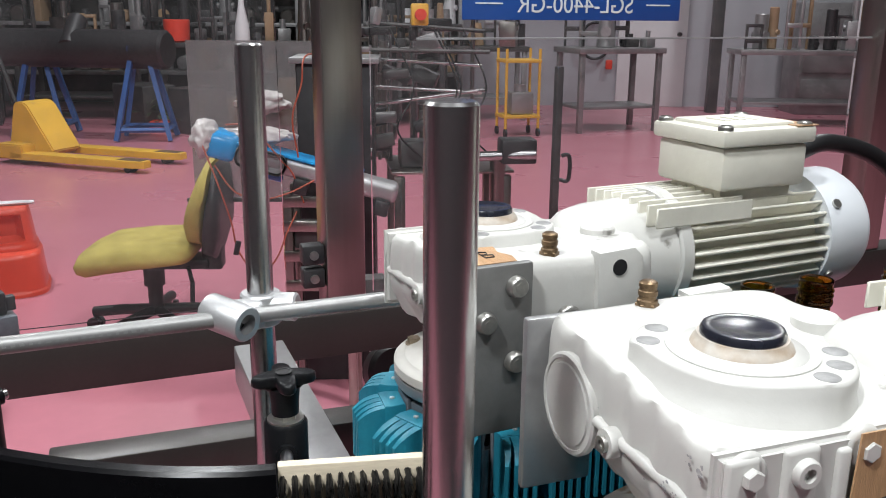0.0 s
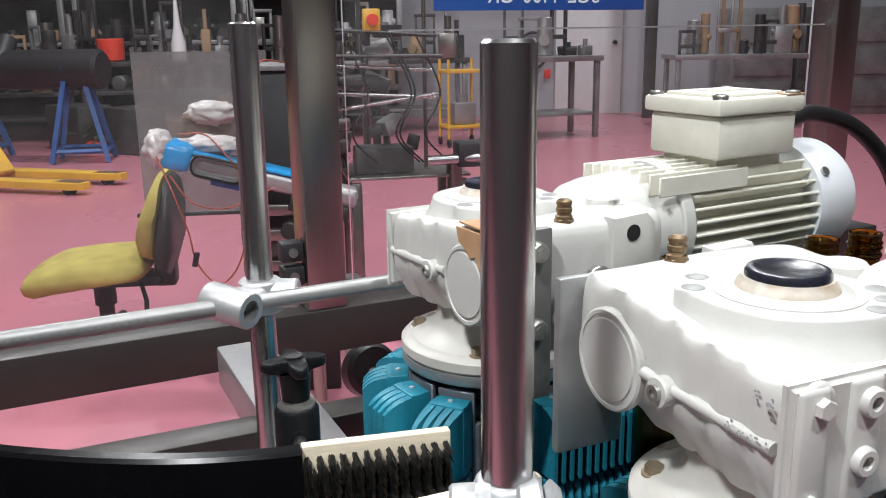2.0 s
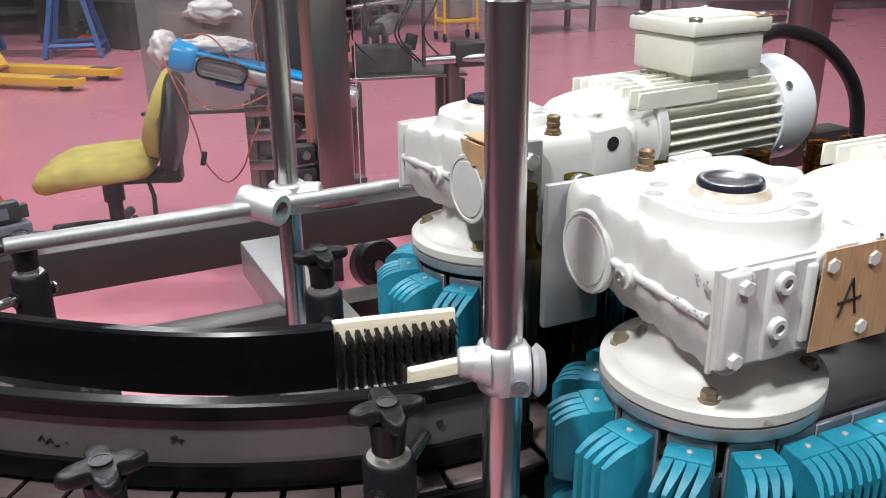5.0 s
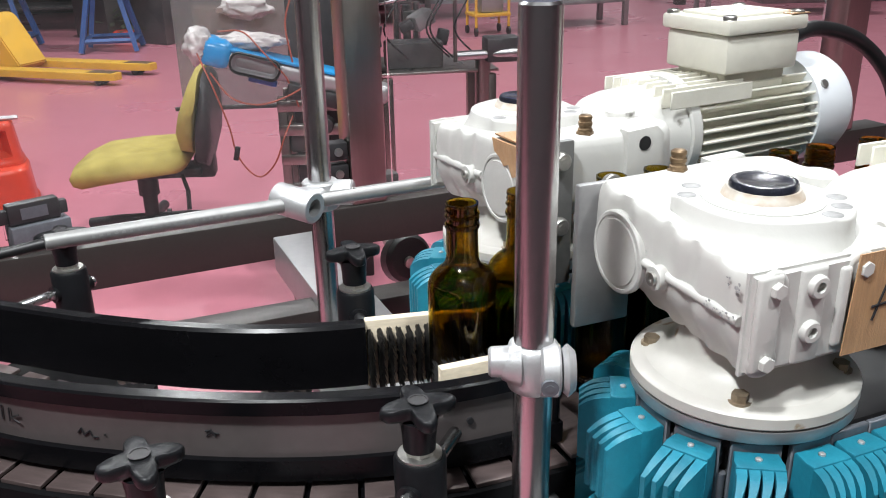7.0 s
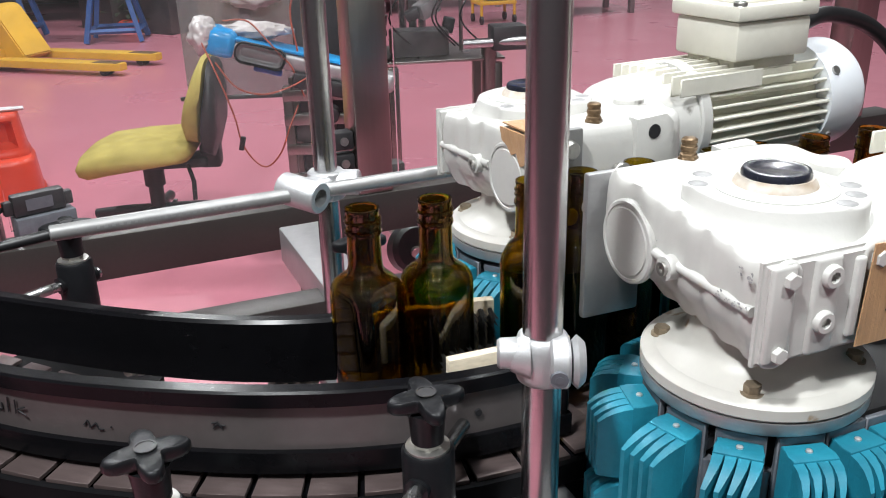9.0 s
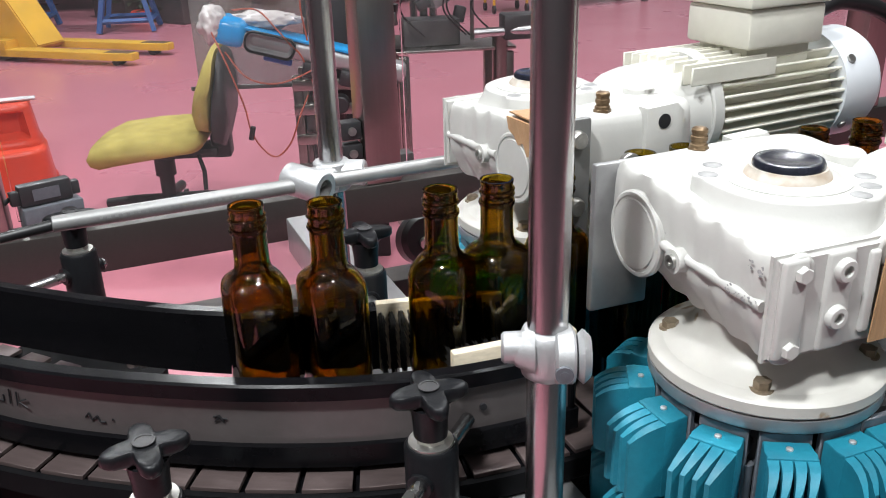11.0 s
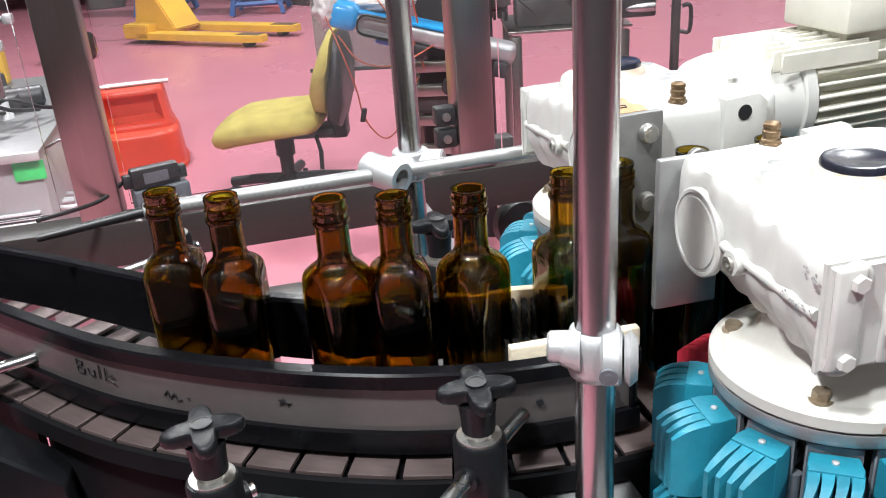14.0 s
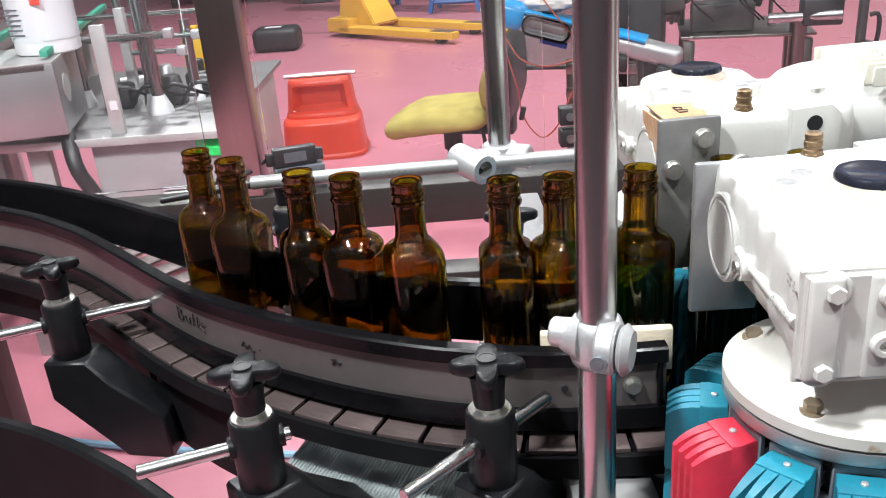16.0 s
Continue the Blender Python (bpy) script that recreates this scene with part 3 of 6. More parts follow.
rear = Vector((-0.72, 1.143, 0))
beam(rear - U * 1.1, 1.1 + 1.9, 0.07, 0.075, YAW, 0.82)
beam((-0.315, 1.222, 0), 0.95, 0.075, 0.06, YAW - 90, 0.816, TABLEM)
beam((-0.45, 0.885, 0), 0.75, 0.05, 0.06, YAW - 2, 0.80)
for s, h, hinges in ((0.605, 1.3, ((-1, 0.06), (-1, 0.10))), (-0.035, 1.3, ((1, 0.475),)), (1.75, 1.3, ())):
    c = rear + U * s + V * 0.037
    bm = B(); box(bm, (0, 0, h / 2), (0.066, 0.066, h), None, 0.004)
    post = part("frame_post", bm, STEEL, frame_ob, "upright square stainless guard post")
    post.matrix_basis = pose(c.x, c.y, 0.82, 0, 0, YAW)
    for sx, zz in hinges:
        bm = B(); box(bm, (sx * 0.052, -0.01, zz), (0.036, 0.03, 0.032), None, 0.003)
        part("hinge_block", bm, DARKP, post, "black guard hinge block")
        bm = B(); cyl(bm, (sx * 0.052, -0.024, zz), (sx * 0.052, -0.029, zz), 0.0075, seg=18)
        part("hinge_screw", bm, BOLTM, post)
for s, w in ((0.01, 0.5), (0.66, 1.02), (-1.0, 0.9)):
    c = rear + U * (s + w / 2) + V * 0.037
    bm = B(); box(bm, (0, 0, 0.62), (w, 0.006, 1.2))
    g = part("guard_panel", bm, ACRYL, frame_ob, "clear acrylic guard panel with faint smears")
    g.matrix_basis = pose(c.x, c.y, 0.82, 0, 0, YAW)
    g.visible_shadow = False
for s in (-0.6, 1.6):
    for vv in (0.035,):
        c = rear + U * s + V * vv
        bm = B(); box(bm, (0, 0, 0.37), (0.06, 0.06, 0.745), None, 0.003)
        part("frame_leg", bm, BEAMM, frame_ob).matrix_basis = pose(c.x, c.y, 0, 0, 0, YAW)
for x, y in ((-0.385, 0.655), (-0.235, 0.622)):
    bm = B()
    for k in range(4):
        cyl(bm, (x + 0.012 * k, y + 0.01, 0.872), (x + 0.012 * k + 0.008, y + 0.004, 0.877), 0.005, seg=10)
    part("rail_clip", bm, BOLTM, back_rail, "small steel rail clip")

# deck under the gripper chains
bm = B(); box(bm, (0.50, -0.145, -0.01), (1.34, 0.81, 0.02), None, 0.002)
c = Vector((0.10, 0.655, 0))
part("deck_plate", bm, DARKP, frame_ob, "dark steel deck plate under the gripper chains").matrix_basis = pose(c.x - 0.06, c.y - 0.03, 0.79, 0, 0, YAW)

# ---- gear motors ----


def bolt(bm, x, y, z, axis, r=0.0075, h=0.006, washer=True):
    p, a = Vector((x, y, z)), Vector(axis)
    if washer:
        cyl(bm, p, p + a * 0.002, r * 1.35, seg=18)
    cyl(bm, p, p + a * h, r, seg=6)


def rounded(poly, r, k=6):
    """The outline poly with its corners rounded, the same count of points for every outline of as many corners."""
    res = []
    for i, p in enumerate(poly):
        p, a, b = Vector(p), Vector(poly[i - 1]), Vector(poly[(i + 1) % len(poly)])
        p0, p1 = p + (a - p).normalized() * r, p + (b - p).normalized() * r
        for j in range(k + 1):
            t = j / k
            res.append(tuple((1 - t) ** 2 * p0 + 2 * t * (1 - t) * p + t * t * p1))
        for t in [j / 24 for j in range(1, 24)]:
            q0, q1 = p1, b + (p - b).normalized() * r
            res.append(tuple(q0.lerp(q1, t)))
    return res


WORN = mat("worn_grey_paint", (0.30, 0.30, 0.295), 0.45, 0.1, vary=0.16, scale=120, grain=400, bump=0.1)
# the far plate's shaded side is put into this darker grey, besides oil
DPLATE = mat("oily_shaded_plate", (0.27, 0.27, 0.262), 0.42, 0.5, vary=0.16, scale=20, grain=160, bump=0.08)
LOBES = ((45, 24), (135, 24), (312, 38))


def gear_motor(name, at, yaw, f, label):
    """A right-angle gear motor about its vertical output shaft: x towards the motor; f mirrors y."""
    ob = thing(name, None, None, label, "gear motor", "gripper chain gear motors", pose(*at, 0, 0, yaw))

    def Y(poly):
        return poly if f > 0 else [(x, -y) for x, y in poly][::-1]

    # main housing, a rounded casting that draws in below
    out = rounded(Y([(-0.074, -0.074), (0.098, -0.074), (0.135, -0.045), (0.135, 0.06), (0.110, 0.124), (-0.074, 0.124)]), 0.016)
    low = rounded(Y([(-0.064, -0.074), (0.085, -0.074), (0.115, -0.045), (0.115, 0.045), (0.08, 0.085), (-0.050, 0.078)]), 0.016)
    bm = B()
    rings = []
    for w, z, k in ((0.0, 0.994, 0.93), (0.0, 0.999, 0.985), (0.08, 1.004, 1.0), (0.5, 1.014, 1.0), (0.85, 1.022, 1.0), (1, 1.032, 1.0), (1, 1.050, 1.0), (1, 1.070, 0.998), (1, 1.082, 0.99), (1, 1.088, 0.975), (1, 1.0915, 0.95), (1, 1.0925, 0.90)):
        ring = []
        for (xa, ya), (xb, yb) in zip(low, out):
            x, y = xa + (xb - xa) * w, ya + (yb - ya) * w
            swell = 0.0014 * (math.cos(y * 2 * math.pi / 0.031 + 0.6 * math.sin(y * 40)) + 0.5 * math.sin(y * 131 + z * 30)) * (1 if x < -0.045 and z < 1.09 else 0)
            lift = 0.0012 * math.cos(y * 2 * math.pi / 0.045 + x * 30) if z > 1.075 else 0
            drop = 0.015 * max(0, min(1, (0.100 - y * f) / 0.174)) * max(0, min(1, (z - 1.05) / 0.03))
            ring.append(bm.verts.new((x * k - swell, y * k, z + lift - drop)))
        rings.append(ring)
    n = len(out)
    for a, b in zip(rings, rings[1:]):
        for i in range(n):
            bm.faces.new((a[i], a[(i + 1) % n], b[(i + 1) % n], b[i]))
    bm.faces.new(rings[0][::-1]); bm.faces.new(rings[-1])
    # seam and boss of the casting on the end face
    cyl(bm, (-0.0725, -0.070 * f, 1.040), (-0.0745, 0.040 * f, 1.044), 0.0042, seg=10)
    cyl(bm, (-0.066, 0.018 * f, 1.040), (-0.082, 0.018 * f, 1.040), 0.0105, 0.0095, 20)
    part("gear_housing", bm, WHITE, ob, "chipped white painted gear casting", 50)
    # raised bearing seat with scalloped lugs on top
    bm = B()
    rings = []
    for z, r0, amp in ((1.066, 0.0735, 0.0), (1.076, 0.068, 0.001), (1.084, 0.0625, 0.0045), (1.091, 0.0585, 0.0085), (1.0975, 0.0565, 0.0105), (1.0995, 0.0555, 0.0105), (1.1, 0.0535, 0.0105)):
        ring = []
        for i in range(96):
            a = 2 * math.pi * i / 96
            d = min(((abs((math.degrees(a) - c * f + 180) % 360 - 180)) / w) for c, w in LOBES)
            r = r0 + amp * (1 / (1 + max(0, d - 0.55) ** 2 * 9)) + 0.0006 * math.sin(5 * a + 1)
            ring.append(bm.verts.new((r * math.cos(a), r * math.sin(a), z)))
        rings.append(ring)
    for r0, r1 in zip(rings, rings[1:]):
        for i in range(96):
            j = (i + 1) % 96
            bm.faces.new((r0[i], r0[j], r1[j], r1[i]))
    bm.faces.new(rings[-1])
    lathe(bm, [(0.046, 1.098), (0.046, 1.1010), (0.0448, 1.1014), (0.0425, 1.1014), (0.0418, 1.1006), (0.0395, 1.1006), (0.0385, 1.1018), (0.028, 1.1024)], None, 48)
    part("bearing_seat", bm, WHITE, ob, "raised scalloped bearing seat", 50)
    bm = B()
    lathe(bm, [(0.010, 0.0), (0.030, 0.003), (0.046, 0.011), (0.055, 0.024), (0.059, 0.044), (0.060, 0.070), (0.061, 0.095), (0.064, 0.120)], aim((0.078, 0, 1.046), (0.3, 0, 1.0495)), 48)
    part("motor_neck", bm, WHITE, ob)
    bm = B(); cyl(bm, (0.192, 0, 1.051), (0.209, 0, 1.051), 0.067, 0.067, 40, 0.002)
    part("neck_flange", bm, WHITE, ob)
    bm = B(); cyl(bm, (0.10, 0.045 * f, 1.06), (0.10, 0.045 * f, 1.0955), 0.019, 0.0165, 28, 0.002)
    part("filler_boss", bm, WHITE, ob)
    bm = B(); lathe(bm, [(0.080, 0.9625), (0.066, 0.968), (0.058, 0.976), (0.054, 0.986), (0.054, 1.004)], None, 48)
    part("flange_foot", bm, STAINED, ob)
    # ground discs on the lugs
    for i in (35, 56, 122, 148, 288, 312, 335):
        a = radians(i * f)
        bm = B(); lathe(bm, [(0.0076, 1.0985), (0.0076, 1.1002), (0.0066, 1.1006), (0.0001, 1.1006)], Matrix.Translation((0.0560 * math.cos(a), 0.0560 * math.sin(a), 0)), 20)
        part("lug_disc", bm, WORN, ob, "worn grey lug disc")
    # side cover with bolts
    bm = B()
    cov = [(-0.076, 0.0), (-0.076, -0.010), (0.070, -0.010), (0.082, -0.004), (0.082, 0.0)]
    poly = Y([(x, y - 0.072) for x, y in cov][::1])
    prism(bm, poly, 1.002, 1.080)
    bmesh.ops.bevel(bm, geom=[e for e in bm.edges if e.calc_length() > 0.03], offset=0.0035, segments=3, affect="EDGES")
    cover = part("side_cover", bm, WHITE, ob, "white ribbed bolted side cover")
    for x, w in ((-0.061, 0.022), (-0.023, 0.024)):
        bm = B(); box(bm, (x, -0.0815 * f, 1.041), (w, 0.007, 0.074), None, 0.0032, 3)
        part("cover_pad", bm, WHITE, cover, "raised cast pad of the cover")
    for x in (0.006, 0.03, 0.055):
        bm = B(); box(bm, (x, -0.082 * f, 1.042), (0.010, 0.006, 0.062), None, 0.0028, 3)
        part("cover_rib", bm, WHITE, cover)
    for x, z in ((-0.057, 1.067), (-0.060, 1.012), (0.02, 1.070), (0.058, 1.015), (0.06, 1.069)):
        bm = B(); lathe(bm, [(0.0135, 0.0), (0.0122, 0.0025), (0.0100, 0.0036), (0.0080, 0.0032), (0.0001, 0.0032)], aim((x, -0.080 * f, z), (x, -0.1 * f, z)), 24)
        ear = part("bolt_ear", bm, WHITE, cover)
        bm = B(); lathe(bm, [(0.0062, 0.0), (0.0062, 0.0056), (0.0054, 0.0064), (0.0001, 0.0064)], aim((x, -0.083 * f, z), (x, -0.1 * f, z)), 6)
        part("cover_bolt", bm, WHITE, ear, "white painted hexagon bolt", 30)
    for x, z in ((-0.022, 1.064), (-0.024, 1.030)):
        bm = B(); lathe(bm, [(0.0090, 0.0), (0.0086, 0.008), (0.0074, 0.0095), (0.0042, 0.0095), (0.0042, 0.004), (0.0001, 0.004)], aim((x, -0.080 * f, z), (x, -0.1 * f, z)), 24)
        part("screw_plug", bm, WHITE, cover)
    # round end disc
    bm = B(); lathe(bm, [(0.036, 0), (0.036, 0.004), (0.0345, 0.0055), (0.032, 0.0055), (0.0315, 0.0045), (0.029, 0.0045), (0.0285, 0.0058), (0.0001, 0.0062)], aim((-0.072, 0.077 * f, 1.040), (-0.1, 0.077 * f, 1.040)), 40)
    part("end_disc", bm, WHITE, ob, "round white end cover disc")
    bm = B(); lathe(bm, [(0.0055, 0.0), (0.0055, 0.003), (0.0028, 0.003), (0.0028, 0.001), (0.0001, 0.001)], aim((-0.082, 0.018 * f, 1.040), (-0.1, 0.018 * f, 1.040)), 18)
    part("screw_plug", bm, BOLTM, ob)
    # shaft cap with rusty rim
    bm = B(); lathe(bm, [(0.0315, 1.1015), (0.0300, 1.105), (0.0285, 1.1065), (0.0275, 1.1090), (0.0001, 1.1090)], None, 40)
    part("cap_seat", bm, RUST, ob, "rust-stained pale cap rim")
    bm = B(); lathe(bm, [(0.0258, 1.108), (0.0258, 1.1120), (0.0244, 1.1142), (0.0205, 1.1148), (0.0190, 1.1141), (0.0001, 1.1137)], None, 40)
    part("shaft_cap", bm, CAPM, ob, "dark plastic shaft cap")
    # breather plug
    bm = B(); bx, by = (0.002 if f > 0 else 0.006, 0.107 * f)
    lathe(bm, [(0.0088, 1.086), (0.0088, 1.0945), (0.0080, 1.0952)], Matrix.Translation((bx, by, 0)), 6)
    lathe(bm, [(0.0078, 1.0945), (0.0076, 1.0975), (0.0064, 1.0985), (0.0064, 1.1005), (0.0072, 1.1012), (0.0072, 1.1045), (0.0064, 1.1052), (0.0064, 1.1072), (0.0070, 1.1078), (0.0068, 1.1105), (0.0052, 1.1118), (0.0001, 1.1120)], Matrix.Translation((bx, by, 0)), 24)
    part("breather_plug", bm, BRASS, ob, "aged brass breather plug")
    # output flange
    bm = B(); lathe(bm, [(0.088, 0.9475), (0.0905, 0.950), (0.0905, 0.9585), (0.0875, 0.9615), (0.078, 0.9630), (0.060, 0.9635)], None, 64)
    flange = part("output_flange", bm, STAINED, ob, "round white output flange with oily brown stains")
    bm = B(); lathe(bm, [(0.0885, 0.936), (0.0900, 0.938), (0.0900, 0.9470), (0.086, 0.9473)], None, 64)
    part("flange_ring", bm, PLATE, flange, "bare grey lower flange ring")
    for i in range(4):
        a = radians(-132 + 90 * i)
        bm = B(); bolt(bm, 0.074 * math.cos(a), 0.074 * math.sin(a), 0.962, (0, 0, 1), 0.0066, 0.008)
        part("flange_bolt", bm, OILBOLT, flange, "oily brown flange bolt")
    # mounting plate on the lane side
    bm = B(); box(bm, (-0.0555, 0.131 * f, 1.022 - 0.006 * (f > 0)), (0.059, 0.009, 0.150 - 0.012 * (f > 0)), None, 0.003)
    # the near plate keeps plain grey, the far one has shade in its colour
    plate = part("mounting_plate", bm, PLATE if f > 0 else DPLATE, ob, "grey steel mounting plate")
    for x, z in ((-0.044, 1.078), (-0.044, 1.012), (-0.072, 1.050)):
        bm = B(); cyl(bm, (x, 0.136 * f, z), (x, 0.144 * f, z), 0.0095, 0.0085, 24, 0.001); cyl(bm, (x, 0.144 * f, z), (x, 0.1445 * f, z), 0.0045, seg=6)
        part("plate_screw", bm, BOLTM, plate, "bright socket head screw")
    # lug with hole
    bm = B(); prism(bm, [(-0.024, -0.036), (0.024, -0.036), (0.024, 0.020), (0.014, 0.030), (-0.024, 0.028)], -0.007, 0.007, pose(0.068, 0.122 * f, 1.066, 90, 0, 0), 0.002)
    lug = part("lifting_lug", bm, WHITE, ob)
    # black disc in place of the shaded bore of the lug
    bm = B(); cyl(bm, (0.066, 0.1298 * f, 1.079), (0.066, 0.1200 * f, 1.079), 0.0075, seg=20)
    part("lug_hole", bm, INK_SHADE, lug, "black disc painted in for the shade of a bored hole")
    # motor
    bm = B(); cyl(bm, (0.205, 0, 1.052), (0.410, 0, 1.052), 0.047, seg=48)
    part("motor_body", bm, CREAM, ob)
    for i in range(30):
        a = 360 * i / 30 + 7
        if 60 < a < 120:
            continue
        bm = B(); box(bm, (0.304, 0, 0.0565), (0.190, 0.0036, 0.021), Matrix.Translation((0, 0, 1.052)) @ pose(0, 0, 0, a - 90, 0, 0), 0.001, 1)
        part("cooling_fin", bm, CREAM, ob)
    for i in range(9):
        y = -0.060 + i * 0.015
        bm = B(); box(bm, (0.222, y, 1.099), (0.125, 0.0028, 0.030 - abs(y) * 0.16), None, 0.001, 1)
        part("cooling_fin", bm, CREAM, ob)
    bm = B(); box(bm, (0.308, 0, 1.108), (0.10, 0.08, 0.03), None, 0.003)
    box(bm, (0.306, 0, 1.140), (0.118, 0.104, 0.046), None, 0.005)
    tb = part("terminal_box", bm, CREAM, ob, "cream cast terminal box")
    bm = B(); box(bm, (0.306, 0, 1.1725), (0.130, 0.114, 0.018), None, 0.004)
    box(bm, (0.306, 0, 1.1825), (0.096, 0.082, 0.006), None, 0.0025)
    for i in range(3):
        box(bm, (0.284 + 0.02 * i, 0, 1.186), (0.010, 0.030, 0.002), None, 0.0007)
    lid = part("box_lid", bm, CREAM, tb)
    for sx in (-1, 1):
        for sy in (-1, 1):
            bm = B(); lathe(bm, [(0.0085, 1.180), (0.0080, 1.1845), (0.0058, 1.1860), (0.0055, 1.1840), (0.0001, 1.1840)], Matrix.Translation((0.306 + sx * 0.055, sy * 0.047, 0)), 18)
            part("lid_screw", bm, BOLTM, tb)
    bm = B(); cyl(bm, (0.364, 0, 1.140), (0.396, 0, 1.140), 0.014, seg=20)
    part("cable_gland", bm, DARKP, tb)
    bm = B(); lathe(bm, [(0.060, 0.0), (0.0700, 0.0), (0.0705, 0.055), (0.065, 0.066), (0.042, 0.070), (0.0001, 0.070)], aim((0.398, 0, 1.052), (0.6, 0, 1.052)), 56)
    cowl = part("fan_cowl", bm, COWL, ob, "pale grey fan cowl")
    for a in (35, -35, 145, 215):
        bm = B(); p = Vector((0.412, 0.0700 * math.cos(radians(a)), 1.052 + 0.0700 * math.sin(radians(a))))
        cyl(bm, p, p + Vector((0, math.cos(radians(a)), math.sin(radians(a)))) * 0.003, 0.0055, seg=14)
        part("cowl_screw", bm, BOLTM, cowl)
    for x in (0.28, 0.37):
        bm = B(); cyl(bm, (x, -0.058 * f, 1.022), (x, -0.070 * f, 1.022), 0.008, 0.0065, 18)
        part("drain_boss", bm, CREAM, ob)
    return ob


NC, FC = (0.1844, 0.500), (0.0414, 0.822)
gm_n = gear_motor("gear_motor", (*NC, 0.003), 20, 1, "white gear motor with brown tape marked A on its cover")
gm_f = gear_motor("gear_motor", (*FC, 0.007), 25.4, -1, "white gear motor with brown tape marked B on top")
# tape patches with pen letters
bm = B(); prism(bm, [(-0.012, -0.040), (0.066, -0.040), (0.066, 0.038), (-0.008, 0.038)], 0.0, 0.0012, pose(0.020, -0.0865, 1.044, 90, 0, 0))
tp = part("tape_patch", bm, TAPE, gm_n, "brown parcel tape with a pen letter A")
bm = B()
for a, b in (((0.012, -0.016), (0.022, 0.013)), ((0.022, 0.013), (0.029, -0.016)), ((0.010, -0.005), (0.033, -0.003))):
    tube(bm, [(0.020 + a[0], -0.0880, 1.044 + a[1]), (0.020 + b[0], -0.0880, 1.044 + b[1])], 0.0009, 5)
part("pen_letter", bm, INK_SHADE, tp, "black pen letter A")
bm = B(); prism(bm, [(-0.076, -0.120), (-0.034, -0.120), (-0.030, -0.104), (-0.036, -0.090), (-0.031, -0.072), (-0.074, -0.064)], 1.0930, 1.0945, None)
tp = part("tape_patch", bm, TAPE, gm_f, "brown parcel tape with a pen letter B")
bm = B()
for pts in ([(0, 0), (0, .018), (.008, .015), (.006, .010), (0, .009), (.010, .006), (.008, 0), (0, 0)],):
    tube(bm, [(-0.055 + x, -0.104 + y, 1.0950) for x, y in pts], 0.0007, 5)
part("pen_letter", bm, INK_SHADE, tp, "black pen letter B")
bm = B(); prism(bm, [(0.070, 1.078), (0.080, 1.074), (0.088, 1.066), (0.097, 1.070), (0.104, 1.058), (0.114, 1.062), (0.115, 1.091), (0.066, 1.091)], -0.001, 0.001, pose(-0.0775, 0, 0, 90, 0, -90))
part("tape_fold", bm, TAPE, gm_f, "ragged end of brown tape folded over the edge")
bm = B(); prism(bm, [(0.342, -0.056), (0.3725, -0.056), (0.3725, 0.02), (0.346, 0.01)], 1.1818, 1.1828, None)
part("tape_patch", bm, TAPE, gm_f, "brown parcel tape strip")

# bare scuffs in the paint along seam and corner
rnd = random.Random(17)
bm = B()
for i in range(46):
    if i < 16:
        y, z, x = -0.074 + abs(rnd.gauss(0, 0.008)), 1.066 + rnd.gauss(0, 0.003), -0.0764
    elif i < 38:
        y, z, x = -0.052 + rnd.gauss(0, 0.013), 1.042 + rnd.gauss(0, 0.002), -0.0785
    else:
        y, z, x = rnd.uniform(-0.06, 0.10), rnd.uniform(1.02, 1.06), -0.0764
    y = max(y, -0.070)
    r = rnd.uniform(0.0004, 0.0015)
    bm.faces.new([bm.verts.new((x + 0.0001 * math.sin(i), y + r * rnd.uniform(0.6, 1.5) * math.cos(a * 1.05), z + r * rnd.uniform(0.5, 1.1) * math.sin(a * 1.05))) for a in range(6)])
SCUFF = mat("bare_scuffed_metal", (0.42, 0.42, 0.42), 0.6, 0.0, vary=0.2, scale=200)
tagged(part("paint_scuffs", bm, SCUFF, gm_n, "dark scuffs where paint has chipped"), kind="stuff")

# motor cable
bm = B()
cp = [(0.400, 0.992, 1.147), (0.455, 1.02, 1.158), (0.54, 1.06, 1.13), (0.61, 1.09, 1.06), (0.63, 1.10, 0.96), (0.63, 1.10, 0.80)]
tube(bm, glide(cp, 0.012), 0.0105, 14)
thing("motor_cable", bm, CABLE, "thick black power cable leaving the terminal box", "cable")

# black drive wheel beside the far chain
dw = thing("drive_wheel", None, None, "black rubber drive wheel with short axle beside the chain", "wheel", m=pose(-0.101, 1.574, 0.628, 0, 0, 20) @ Matrix.Diagonal((1.3, 1.0, 1.3, 1)))
bm = B(); lathe(bm, [(0.012, -0.02), (0.034, -0.02), (0.041, -0.012), (0.041, 0.012), (0.034, 0.02), (0.012, 0.02)], pose(0, 0, 0, 75, 0, 10), 32); part("tyre", bm, CABLE, dw)
bm = B(); cyl(bm, (0, -0.03, 0.0), (0, 0.12, 0.0), 0.009, seg=16); part("axle", bm, BOLTM, dw)
bm = B(); box(bm, (0, 0.12, 0.096), (0.04, 0.04, 0.050), None, 0.003); part("axle_bracket", bm, MACH, dw)

# ---- gripper chains ----
PITCH, RC, NSTR = 0.0381, 0.0728, 8
LOOP = 2 * math.pi * RC + 2 * NSTR * PITCH
SPEED = 1.279


def block_mesh(material, name, z0, z1):
    """The body of a finger block about its chain link: y outwards, z up."""
    bm = B()
    prism(bm, [(-0.0165, 0.012), (0.0165, 0.012), (0.0180, 0.026), (0.0180, 0.033), (-0.0180, 0.033), (-0.0180, 0.026)], z0, z1, None, 0.0012)
    return mesh_of(name, bm, material)


